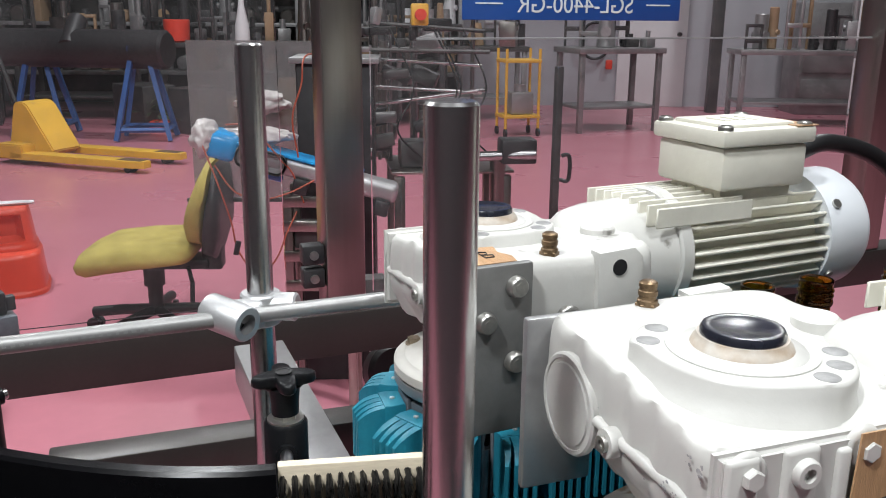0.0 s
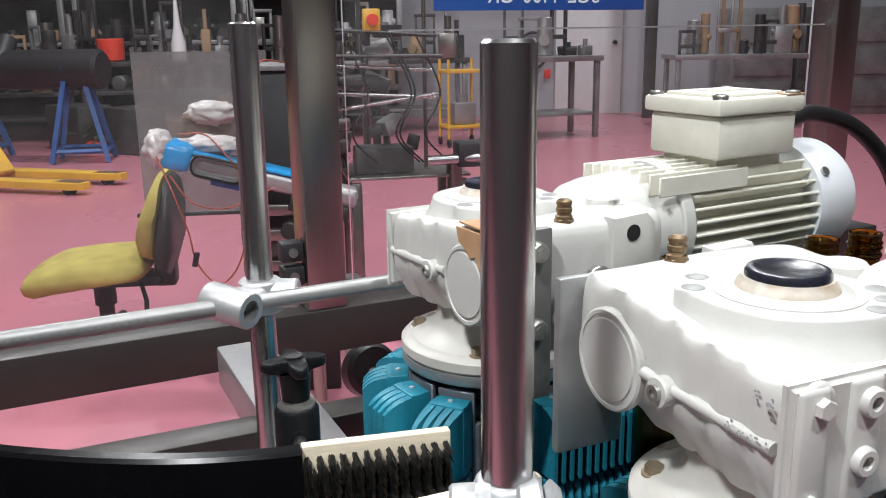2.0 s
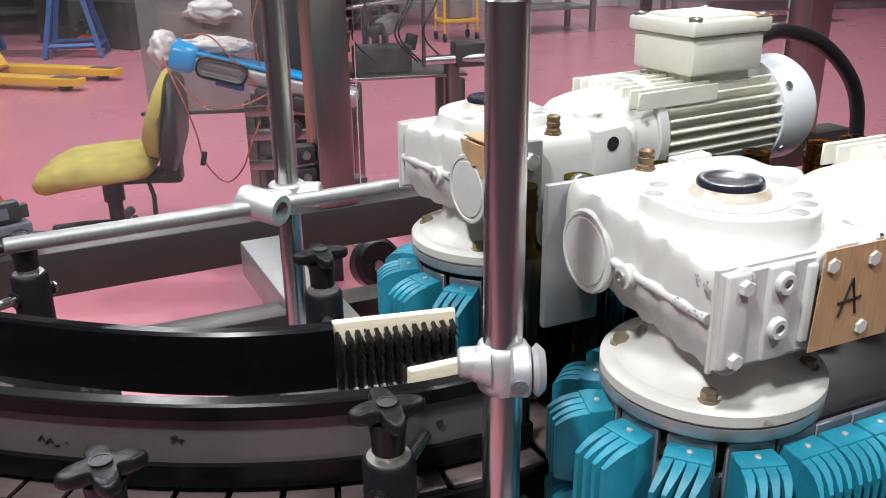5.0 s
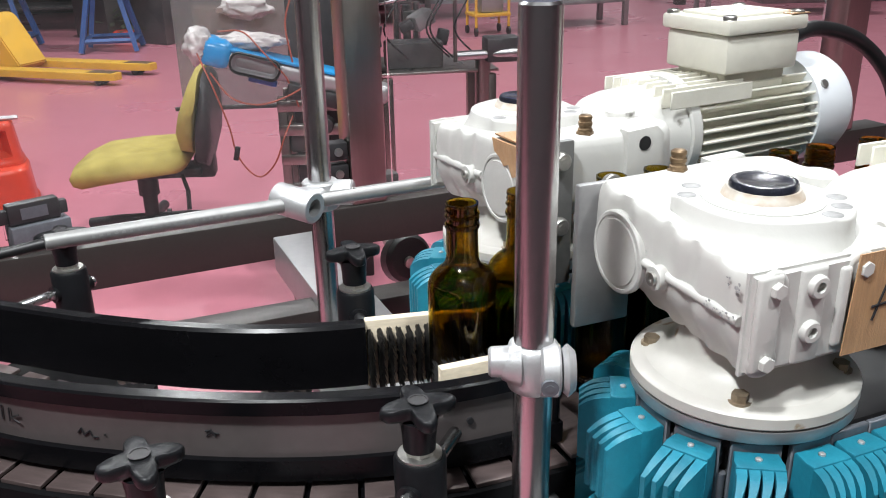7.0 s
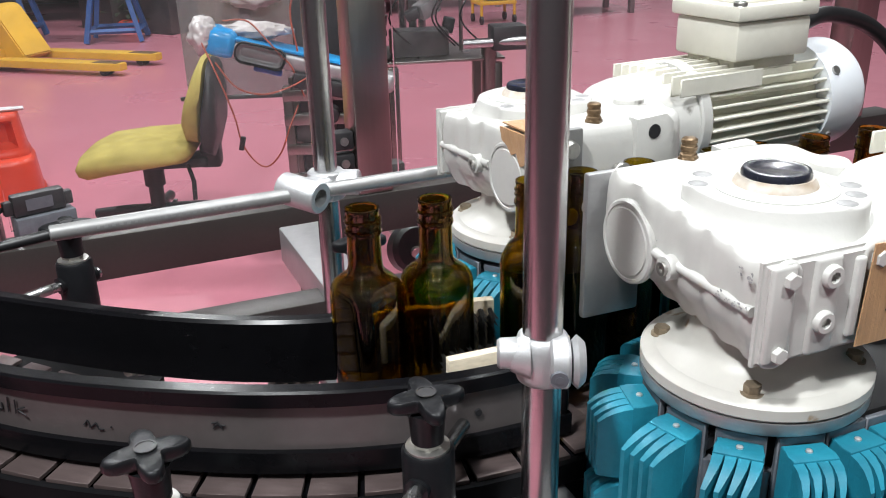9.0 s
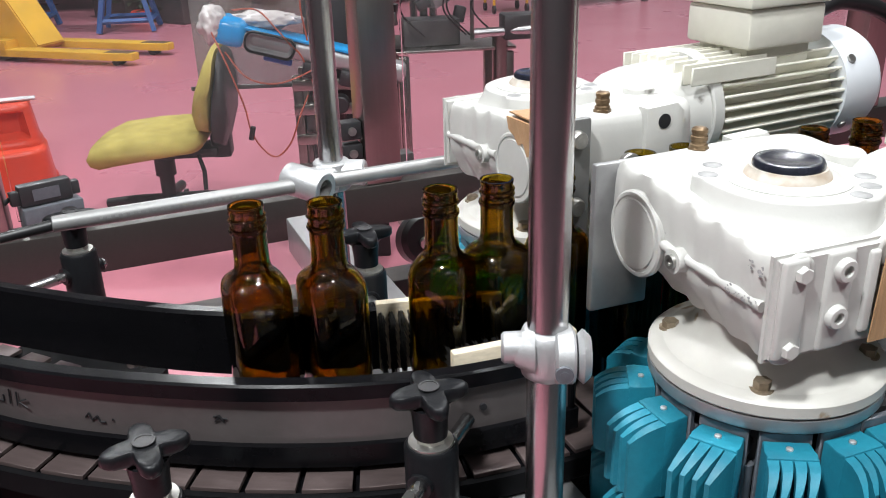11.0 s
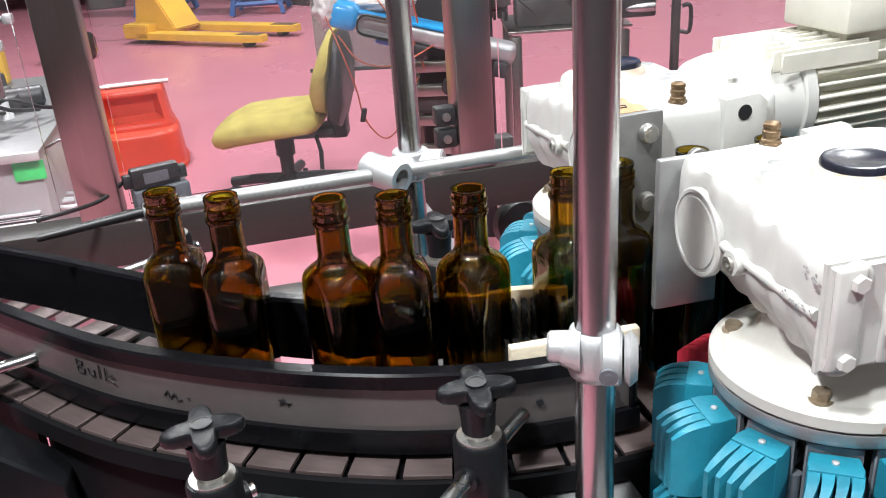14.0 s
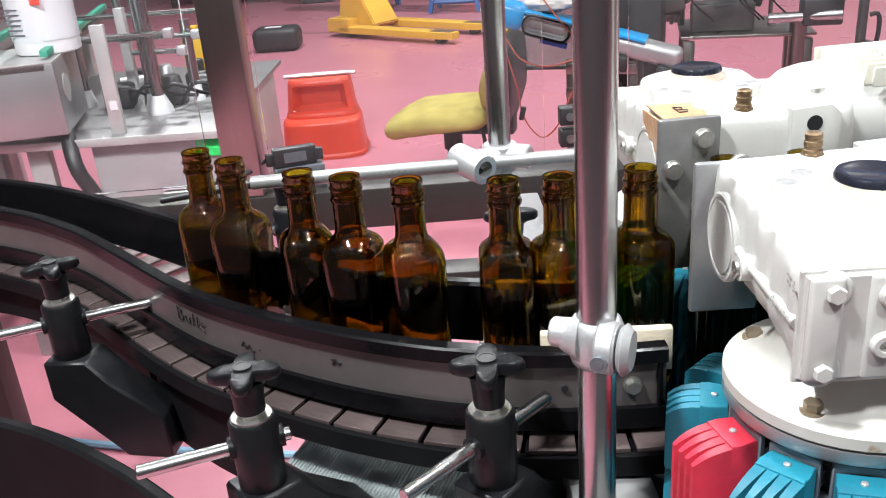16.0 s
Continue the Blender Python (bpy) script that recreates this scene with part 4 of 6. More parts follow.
def finger_mesh(material, name, z0, z1):
    """One soft finger: a deep slab that thins, bends sideways and drops towards its tip."""
    bm = B()
    rings = []
    for y, w, bend, drop in ((0.0325, 0.0040, 0.0, 0.0), (0.040, 0.0038, 0.0006, 0.0012), (0.047, 0.0033, 0.0020, 0.0040), (0.053, 0.0027, 0.0040, 0.0085), (0.0585, 0.0018, 0.0066, 0.0150)):
        rings.append([bm.verts.new((bend + sx * w, y, z)) for sx, z in ((-1, z0), (1, z0), (1, z1 - drop), (-1, z1 - drop))])
    for a, b in zip(rings, rings[1:]):
        for i in range(4):
            bm.faces.new((a[i], a[(i + 1) % 4], b[(i + 1) % 4], b[i]))
    bm.faces.new(rings[0][::-1]); bm.faces.new(rings[-1])
    return mesh_of(name, bm, material)


def back_mesh(name):
    bm = B()
    box(bm, (0, 0.009, 0.867), (0.0372, 0.005, 0.139), None, 0.001, 1)
    cyl(bm, (-0.019, 0.006, 0.80), (-0.019, 0.006, 0.905), 0.0045, seg=12)
    box(bm, (-0.012, 0.0, 0.915), (0.012, 0.014, 0.014), None, 0.002, 1)
    box(bm, (0.012, 0.0, 0.895), (0.012, 0.014, 0.014), None, 0.002, 1)
    return mesh_of(name, bm, LINK)


TEAL_ME, RED_ME, LOW_ME, LINK_ME = block_mesh(TEAL, "finger_block", 0.862, 0.930), block_mesh(REDR, "finger_block", 0.862, 0.930), block_mesh(TEAL, "lower_block", 0.802, 0.858), back_mesh("chain_link")
TEAL_F, RED_F, LOW_F = finger_mesh(TEAL, "finger", 0.863, 0.9285), finger_mesh(REDR, "finger", 0.863, 0.9285), finger_mesh(TEAL, "finger", 0.803, 0.857)
bm = B(); lathe(bm, [(0.0028, 0.9297), (0.0026, 0.9312), (0.0014, 0.9318), (0.0001, 0.9318)], Matrix.Translation((0, 0.022, 0)), 12)
SCREW_ME = mesh_of("block_screw", bm, ALU)


def loop_pose(c, yaw, f, s):
    """The pose of a link s metres on along the loop round the sprocket at c; f mirrors the loop."""
    s %= LOOP
    straight, arc = NSTR * PITCH, math.pi * RC
    if s < straight:
        p, a = (straight - s, RC), 90
    elif s < straight + arc:
        a = 90 + math.degrees((s - straight) / RC)
        p = (RC * math.cos(radians(a)), RC * math.sin(radians(a)))
    elif s < 2 * straight + arc:
        p, a = (s - straight - arc, -RC), 270
    else:
        a = 270 + math.degrees((s - 2 * straight - arc) / RC)
        p = (straight + RC * math.cos(radians(a)), RC * math.sin(radians(a)))
    return pose(*c, 0, 0, 0, yaw) @ pose(p[0], p[1] * f, 0, 0, 0, (a - 90) if f > 0 else (-a - 90))


CHAIN = []
for name, c, yaw, f, red, ph in (("near", NC, 20, 1, 0, 0.0), ("far", FC, 25.4, -1, -1, 0.3)):
    n = round(LOOP / PITCH)
    for i in range(n):
        is_red = i == red
        ob = thing("chain_gripper", None, None, ("red" if is_red else "teal") + " rubber finger gripper block on the moving chain", "gripper block", "chain gripper blocks")
        for nm, me, fme in (("finger_block", RED_ME if is_red else TEAL_ME, RED_F if is_red else TEAL_F), ("lower_block", LOW_ME, LOW_F)):
            blk = share(nm, me, ob, Matrix())
            for k in range(4):
                share("finger", fme, blk, Matrix.Translation((-0.0138 + 0.0092 * k, 0, 0)))
        share("chain_link", LINK_ME, ob, Matrix())
        share("block_screw", SCREW_ME, ob, Matrix())
        CHAIN.append((ob, c, yaw, f, i * LOOP / n + ph * PITCH))
    ob = thing("chain_sprocket", None, None, "black chain wheel under the gear motor flange", "sprocket", m=pose(*c, 0, 0, 0, yaw))
    bm = B(); lathe(bm, [(0.066, 0.80), (0.070, 0.805), (0.070, 0.925), (0.064, 0.942)], None, 48)
    part("wheel", bm, DARKP, ob)
    bm = B(); box(bm, (0.19, 0, 0.87), (0.30, 0.115, 0.10), None, 0.003)
    part("chain_guide", bm, DARKP, ob)

# ---- bottles ----
bm = B()
prof = [(0.0001, 0.004, 0.6), (0.020, 0.001, 0.6), (0.0225, 0.0, 0.6), (0.0262, 0.003, 0.62), (0.0267, 0.008, 0.62), (0.0270, 0.134, 0.62), (0.0269, 0.1395, 0.62), (0.0264, 0.1445, 0.58), (0.0253, 0.1490, 0.48), (0.0235, 0.1525, 0.34), (0.0211, 0.1555, 0.18), (0.0184, 0.1580, 0.05), (0.0164, 0.1605, 0), (0.0153, 0.1645, 0), (0.0149, 0.170, 0), (0.0147, 0.184, 0), (0.0146, 0.191, 0), (0.0147, 0.213, 0), (0.0153, 0.2145, 0), (0.0150, 0.2165, 0), (0.0132, 0.2165, 0), (0.0123, 0.2145, 0), (0.0118, 0.205, 0), (0.0118, 0.185, 0), (0.0120, 0.168, 0), (0.0132, 0.1595, 0), (0.0160, 0.1548, 0), (0.0196, 0.1508, 0.20), (0.0222, 0.1462, 0.38), (0.0238, 0.140, 0.52), (0.0245, 0.131, 0.6), (0.0242, 0.012, 0.6), (0.0215, 0.007, 0.6), (0.0001, 0.008, 0.6)]
TALL = Matrix.Diagonal((1, 1, 1.026, 1))
lathe(bm, prof, TALL, 48)
bmesh.ops.remove_doubles(bm, verts=bm.verts, dist=0.0002)
BOTTLE_ME = mesh_of("bottle", bm, AMBER, 60)


def neck_ring(name, r, z0, z1, pitch=0.0, turns=1.0):
    """A rounded ridge about the neck, as one ring or as a climbing thread."""
    bm = B()
    n = int(36 * turns)
    h = (z1 - z0) / 2
    rings = []
    for i in range(n + (1 if pitch else 0)):
        a = 2 * math.pi * i / 36
        k = min(1.0, i / 4, (n - i) / 4) if pitch else 1.0
        ring = []
        for j in range(6):
            b = 2 * math.pi * j / 6
            rr = r + 0.0013 * max(k, 0.1) * math.cos(b)
            ring.append(bm.verts.new((rr * math.cos(a), rr * math.sin(a), (z0 + z1) / 2 + h * math.sin(b) + pitch * i / 36)))
        rings.append(ring)
    if not pitch:
        rings.append(rings[0])
    for p, q in zip(rings, rings[1:]):
        for j in range(6):
            bm.faces.new((p[j], p[(j + 1) % 6], q[(j + 1) % 6], q[j]))
    if pitch:
        bm.faces.new(rings[0][::-1]); bm.faces.new(rings[-1])
    return mesh_of(name, bm, AMBER, 70)


BEAD_ME = neck_ring("neck_bead", 0.0152, 0.1935, 0.1985)
THREAD_ME = neck_ring("screw_thread", 0.0151, 0.2005, 0.2030, 0.0046, 1.7)
LANE = glide([(0.62, 0.862, 0), (0.40, 0.782, 0), (0.20, 0.714, 0), (0.10, 0.678, 0), (0.023, 0.645, 0), (-0.03, 0.619, 0), (-0.075, 0.600, 0), (-0.13, 0.584, 0), (-0.20, 0.576, 0), (-0.255, 0.579, 0), (-0.312, 0.586, 0), (-0.36, 0.597, 0), (-0.41, 0.614, 0), (-0.47, 0.640, 0), (-0.54, 0.672, 0), (-0.62, 0.712, 0), (-0.75, 0.762, 0)], 0.005)


def lane_at_x(x):
    return min(range(len(LANE)), key=lambda i: abs(LANE[i].x - x)) * 0.005


def lane_pose(s, turn):
    i = max(0, min(int(s / 0.005), len(LANE) - 2))
    p = LANE[i].lerp(LANE[i + 1], s / 0.005 - i)
    d = LANE[min(i + 8, len(LANE) - 1)] - LANE[max(i - 8, 0)]
    return pose(p.x, p.y, SLATZ + 0.001, 0, 0, math.degrees(math.atan2(d.y, d.x)) + turn)


# where along the lane each bottle stands at the end, and how it is turned
ENDX = [(-0.470, 30), (-0.409, 20), (-0.312, 48), (-0.259, 8), (-0.196, 38), (-0.106, 4), (-0.056, 6), (0.010, 22), (0.085, 0), (0.150, 0), (0.215, 0), (0.28, 0)]
BOTTLES = []
for x, turn in ENDX:
    ob = tagged(new("glass_bottle", BOTTLE_ME), "empty square-shouldered dark amber glass bottle on the conveyor", "bottle", "bottles on the conveyor")
    share("neck_bead", BEAD_ME, ob, TALL)
    share("screw_thread", THREAD_ME, ob, TALL @ pose(0, 0, 0, 0, 0, 3 * turn))
    BOTTLES.append((ob, lane_at_x(x), turn))

# ---- sensor on the frame ----
sen = thing("photo_sensor", None, None, "small black sensor box on a grey bracket beside the rod", "sensor", m=pose(-0.683, 1.200, 0.82, 0, 0, 38))
bm = B(); box(bm, (0, 0, 0.062), (0.078, 0.022, 0.034), None, 0.003); box(bm, (-0.045, 0, 0.060), (0.014, 0.014, 0.022), None, 0.002); box(bm, (0.045, 0, 0.060), (0.014, 0.014, 0.022), None, 0.002)
body = part("sensor_body", bm, DARKP, sen)
bm = B(); box(bm, (0, -0.0115, 0.062), (0.040, 0.001, 0.018))
part("sensor_label", bm, LINK, body, "worn grey rating plate")
bm = B(); box(bm, (0.005, 0.0, 0.022), (0.090, 0.040, 0.044), None, 0.002)
part("sensor_bracket", bm, LINK, sen, "dull grey bracket")
bm = B(); tube(bm, glide([(-0.05, 0.005, 0.06), (-0.10, -0.02, 0.045), (-0.20, -0.06, 0.05)], 0.01), 0.0035, 8)
part("sensor_cable", bm, CABLE, sen)

# ---- blue sign on the guard, read from its back ----
sp = Vector((0.222, 1.5535, 0)) - V * 0.010
sign = thing("guard_sign", None, None, "blue sign on the guard seen from behind with white letters", "sign", m=pose(sp.x, sp.y, 1.345, 0, 0, YAW))
bm = B(); box(bm, (0, 0, 0), (0.425, 0.003, 0.105), None, 0.001)
part("sign_sheet", bm, SIGNB, sign)
txt = bpy.data.curves.new("sign_text", "FONT")
txt.body, txt.size, txt.align_x, txt.extrude = "SGL-4400-GR", 0.040, "CENTER", 0.0003
me = bpy.data.meshes.new_from_object(bpy.data.objects.new("sign_text", txt))
me.transform(pose(0, -0.0022, -0.040, 90, 0, 0) @ Matrix.Diagonal((-1, 1, 1, 1)))
me.materials.clear(); me.materials.append(SIGNW)
tob = new("sign_text", me); tob.parent = sign; tagged(tob, "white letters SGL-4400-GR seen mirrored")
for sx in (-1, 1):
    bm = B(); box(bm, (sx * 0.165, -0.0022, -0.026), (0.05, 0.0008, 0.0025))
    part("sign_dash", bm, SIGNW, sign)
# edge strip of the guard and latch bar
bm = B(); box(bm, (0, 0, 0), (1.0, 0.012, 0.003))
thing("guard_edge", bm, ALU, "thin bright edge of the acrylic guard door", "guard edge", m=pose(0.42, 1.635, 1.262, 0, 0, YAW))
lb = thing("latch_post", None, None, "thin dark guard post on the floor with a black pull handle", "post", m=pose(0.376, 2.892, 0, 0, 0, YAW))
bm = B(); box(bm, (0, 0, 0.57), (0.024, 0.024, 1.14), None, 0.003)
part("post_tube", bm, MACH, lb)
bm = B(); box(bm, (0, 0, 0.006), (0.12, 0.12, 0.012), None, 0.002)
part("foot_plate", bm, MACH, lb)
bm = B(); tube(bm, glide([(0.012, -0.008, 0.765), (0.040, -0.02, 0.765), (0.040, -0.02, 0.845), (0.012, -0.008, 0.845)], 0.008), 0.007, 8)
part("pull_handle", bm, DARKP, lb)

# ---- office chair ----
ch = thing("office_chair", None, None, "mustard fabric office chair with a black back shell", "chair", m=pose(-1.205, 3.40, 0, 0, 0, 4))

UP = Matrix.Translation((0, 0, -0.128)) @ Matrix.Diagonal((1.02, 1.02, 1.02, 1))
BACKUP = UP @ Matrix.Translation((0, 0, 0.53)) @ Matrix.Diagonal((1, 1, 0.83, 1)) @ Matrix.Translation((0, 0, -0.53))


def cushion(bm, prof, w, m=None, n=14):
    """A padded form: closed side outline (x, z) carried across the width w with rounded sides."""
    rings = []
    cx = sum(p[0] for p in prof) / len(prof); cz = sum(p[1] for p in prof) / len(prof)
    for i in range(n + 1):
        t = -1 + 2 * i / n
        k = (1 - abs(t) ** 3.5) ** (1 / 3.5) if abs(t) < 1 else 0.0
        k = max(k, 0.35)
        rings.append([bm.verts.new((cx + (x - cx) * (0.55 + 0.45 * k), t * w / 2, cz + (z - cz) * k)) for x, z in prof])
    for a, b in zip(rings, rings[1:]):
        for i in range(len(prof)):
            j = (i + 1) % len(prof)
            bm.faces.new((a[i], a[j], b[j], b[i]))
    bm.faces.new(rings[0][::-1]); bm.faces.new(rings[-1])
    if m is not None:
        bmesh.ops.transform(bm, matrix=m, verts=[v for r in rings for v in r])


bm = B(); cushion(bm, [(-0.235, 0.43), (-0.245, 0.46), (-0.225, 0.50), (-0.15, 0.535), (0.0, 0.552), (0.15, 0.556), (0.21, 0.55), (0.225, 0.51), (0.20, 0.475), (0.05, 0.455), (-0.12, 0.43), (-0.20, 0.415)], 0.46)
bmesh.ops.transform(bm, matrix=UP, verts=bm.verts); part("seat", bm, YELFAB, ch, "mustard woven seat cushion", 80)
bm = B(); cushion(bm, [(0.195, 0.54), (0.185, 0.62), (0.205, 0.74), (0.245, 0.86), (0.275, 0.925), (0.295, 0.92), (0.285, 0.83), (0.262, 0.72), (0.252, 0.60), (0.245, 0.53)], 0.42)
bmesh.ops.transform(bm, matrix=BACKUP, verts=bm.verts); part("backrest", bm, YELFAB, ch, "mustard woven back cushion", 80)
bm = B(); cushion(bm, [(0.25, 0.48), (0.258, 0.60), (0.268, 0.72), (0.29, 0.83), (0.302, 0.91), (0.325, 0.88), (0.332, 0.74), (0.322, 0.58), (0.29, 0.46)], 0.41)
bmesh.ops.transform(bm, matrix=BACKUP, verts=bm.verts); part("back_shell", bm, DARKP, ch, "black plastic back shell", 80)
bm = B(); box(bm, (0.10, 0, 0.44), (0.30, 0.14, 0.04), None, 0.01); box(bm, (0.26, 0, 0.46), (0.08, 0.09, 0.10), None, 0.012)
bmesh.ops.transform(bm, matrix=UP, verts=bm.verts); part("mechanism", bm, DARKP, ch)
bm = B(); cyl(bm, (0.02, 0, 0.10), (0.02, 0, 0.35), 0.030, seg=20); cyl(bm, (0.02, 0, 0.22), (0.02, 0, 0.35), 0.042, seg=20)
part("gas_lift", bm, DARKP, ch)
bm = B(); tube(bm, [(0.18, -0.10, 0.44), (0.21, -0.18, 0.40), (0.21, -0.20, 0.33)], 0.009, 8)
bmesh.ops.transform(bm, matrix=UP, verts=bm.verts); part("lever", bm, DARKP, ch)
for i in range(5):
    a = radians(72 * i + 20)
    d = Vector((math.cos(a), math.sin(a), 0))
    bm = B(); tube(bm, [Vector((0.02, 0, 0.115)), Vector((0.02, 0, 0.10)) + d * 0.15, Vector((0.02, 0, 0.078)) + d * 0.29], 0.022, 10)
    leg = part("base_arm", bm, DARKP, ch)
    bm = B(); c = Vector((0.02, 0, 0.028)) + d * 0.29
    for o in (-0.016, 0.016):
        q = Vector((-d.y, d.x, 0)) * o
        cyl(bm, c + q - Vector((-d.y, d.x, 0)) * 0.009, c + q + Vector((-d.y, d.x, 0)) * 0.009, 0.028, seg=18)
    part("castor", bm, DARKP, leg)

# ---- pallet jack ----
pj = thing("pallet_jack", None, None, "yellow hand pallet jack with worn forks on the floor", "pallet jack", m=pose(-3.47, 7.77, 0, 0, 0, -20))
for y in (-0.24, 0.25):
    bm = B(); prism(bm, [(-0.25, y - 0.08), (1.02, y - 0.08), (1.15, y - 0.045), (1.15, y + 0.045), (1.02, y + 0.08), (-0.25, y + 0.08)], 0.045, 0.105, None, 0.008)
    fk = part("fork", bm, YELLOW, pj, "worn yellow fork")
    bm = B(); box(bm, (1.0, y, 0.1065), (0.24, 0.10, 0.004), None, 0.001, 1)
    part("worn_tip", bm, SCRAPED, fk, "scraped bare tip of the fork")
    bm = B(); cyl(bm, (0.98, y - 0.05, 0.035), (0.98, y + 0.05, 0.035), 0.035, seg=20)
    part("load_roller", bm, DARKP, fk)
bm = B()
prism(bm, [(-0.42, 0.05), (0.02, 0.06), (0.10, 0.11), (-0.15, 0.50), (-0.20, 0.53), (-0.28, 0.53), (-0.31, 0.50)], -0.17, 0.17, pose(0, 0, 0, 90, 0, 0))
box(bm, (-0.26, 0, 0.11), (0.30, 0.64, 0.13))
bmesh.ops.bevel(bm, geom=list(bm.edges), offset=0.012, segments=2, affect="EDGES")
part("chassis", bm, YELLOW, pj, "yellow welded chassis")
bm = B(); cyl(bm, (-0.44, -0.03, 0.10), (-0.44, 0.05, 0.10), 0.10, seg=28)
part("steer_wheel", bm, DARKP, pj)
bm = B(); tube(bm, [(-0.40, 0.01, 0.30), (-0.54, 0.01, 0.75), (-0.68, 0.01, 1.15)], 0.022, 10)
part("draw_bar", bm, DARKP, pj)

# ---- blue trestles with a black tank across ----


def trestle(x, y, yaw, h=0.92):
    ob = thing("trestle_stand", None, None, "blue painted steel trestle stand under a black tank", "trestle", "blue trestles", pose(x, y, 0, 0, 0, yaw))
    for sx in (-1, 1):
        for sy in (-1, 1):
            bm = B(); tube(bm, [(sx * 0.27, sy * 0.24, 0.01), (sx * 0.07, sy * 0.10, h)], 0.034, 4)
            part("leg", bm, BLUEP, ob)
        bm = B(); tube(bm, [(sx * 0.245, -0.22, 0.12), (sx * 0.245, 0.22, 0.12)], 0.026, 4)
        part("spreader", bm, BLUEP, ob)
    for sy in (-1, 1):
        bm = B(); tube(bm, [(-0.245, sy * 0.22, 0.12), (0.245, sy * 0.22, 0.12)], 0.026, 4)
        part("spreader", bm, BLUEP, ob)
    bm = B(); box(bm, (0, 0, h + 0.02), (0.22, 0.34, 0.06), None, 0.008)
    part("top_plate", bm, BLUEP, ob)
    bm = B(); cyl(bm, (0, 0.02, h + 0.05), (0, 0.02, h + 0.12), 0.05, seg=18)
    part("jack_head", bm, ALU, ob, "bright screw jack head")


trestle(-3.15, 9.2, 8)
trestle(-4.35, 9.5, 5)
bm = B(); cyl(bm, (-5.0, 9.55, 0.93), (-2.85, 9.15, 0.93), 0.20, seg=28, ch=0.03)
cyl(bm, (-3.9, 9.2, 0.95), (-3.9, 9.5, 1.22), 0.10, seg=20)
thing("black_tank", bm, DARKP, "long black cylindrical tank lying on the trestles", "tank")

# ---- red step stool ----
st = thing("step_stool", None, None, "red moulded plastic step stool with tools on top", "step stool", m=pose(-2.155, 4.005, 0, 0, 0, 22))


def tub_step(x0, x1, y0, y1, z0, z1, taper, hollow):
    """A hollow-fronted moulded step: a rounded oblong that narrows upwards."""
    bm = B()
    cx, cy, hx, hy = (x0 + x1) / 2, (y0 + y1) / 2, (x1 - x0) / 2, (y1 - y0) / 2
    rings = []
    for k in range(25):
        t = k / 24
        g = 1 - taper * t + (0.035 if t < 0.09 else 0) - 0.05 * max(0.0, (t - 0.9) / 0.1) ** 2
        ring = []
        for i in range(64):
            a = 2 * math.pi * (i + 0.5) / 64
            c, s_ = math.cos(a), math.sin(a)
            q = (abs(c) ** 4 + abs(s_) ** 4) ** -0.25
            x, y = hx * g * q * c, hy * g * q * s_
            if s_ < -0.5 and 0.22 < t < 0.84:
                u = min(1.0, (hx * 0.72 - abs(x)) / 0.02, (t - 0.22) / 0.06, (0.84 - t) / 0.06)
                y += hollow * max(0.0, u)
            ring.append(bm.verts.new((cx + x, cy + y, z0 + (z1 - z0) * t)))
        rings.append(ring)
    for a, b in zip(rings, rings[1:]):
        for i in range(64):
            bm.faces.new((a[i], a[(i + 1) % 64], b[(i + 1) % 64], b[i]))
    bm.faces.new(rings[0][::-1]); bm.faces.new(rings[-1])
    return bm


part("lower_step", tub_step(-0.225, 0.225, -0.20, 0.20, 0.0, 0.20, 0.07, 0.0), REDP, st)
part("upper_step", tub_step(-0.19, 0.19, -0.09, 0.18, 0.1995, 0.40, 0.12, 0.09), REDP, st)
bm = B(); tube(bm, [(-2.34, 3.96, 0.411), (-1.98, 4.10, 0.411)], 0.011, 8); tube(bm, [(-2.29, 4.02, 0.409), (-2.04, 4.11, 0.409)], 0.009, 8); tube(bm, [(-2.30, 3.985, 0.408), (-2.10, 4.08, 0.408)], 0.008, 8)
thing("steel_tool", bm, ALU, "pale steel tools lying on the red stool", "tool")

# ---- toolbox ----
tbx = thing("tool_case", None, None, "dark grey plastic tool case on the floor", "tool case", m=pose(-4.15, 6.97, 0, 0, 0, 17))
bm = B(); box(bm, (0, 0, 0.105), (0.42, 0.30, 0.21), None, 0.06, 4); part("case_body", bm, DARKP, tbx)
bm = B(); box(bm, (-0.02, -0.03, 0.211), (0.15, 0.08, 0.004)); part("case_label", bm, WHITEP, tbx, "white label")

# ---- film-wrapped infeed arm on a stand, with bags and cables ----
arm = thing("infeed_arm", None, None, "steel infeed arm wrapped in blue film on a dark stand", "machine arm", m=pose(-0.61, 2.72, 0.875, 0, 15, 2))
bm = B(); box(bm, (0.19, 0, -0.006), (0.58, 0.11, 0.060), None, 0.02, 4); part("arm_body", bm, PLATE, arm)
bm = B(); box(bm, (-0.085, 0, 0.004), (0.105, 0.135, 0.088), None, 0.03, 4); part("film_sleeve", bm, FILMB, arm, "shiny blue protective film")
bm = B(); box(bm, (0.16, 0, 0.027), (0.40, 0.115, 0.010), None, 0.003); part("film_strip", bm, FILMB, arm, "shiny blue protective film")
bm = B(); box(bm, (0.045, -0.058, -0.004), (0.160, 0.012, 0.068), None, 0.028, 4); part("side_gasket", bm, DARKP, arm)
bm = B(); box(bm, (0.045, -0.065, -0.002), (0.146, 0.006, 0.052), None, 0.022, 4); part("side_panel", bm, MACHL, arm, "rounded grey side panel")
bm = B(); box(bm, (0.075, -0.05, -0.046), (0.09, 0.02, 0.020), None, 0.005); part("film_strip", bm, SIGNB, arm)
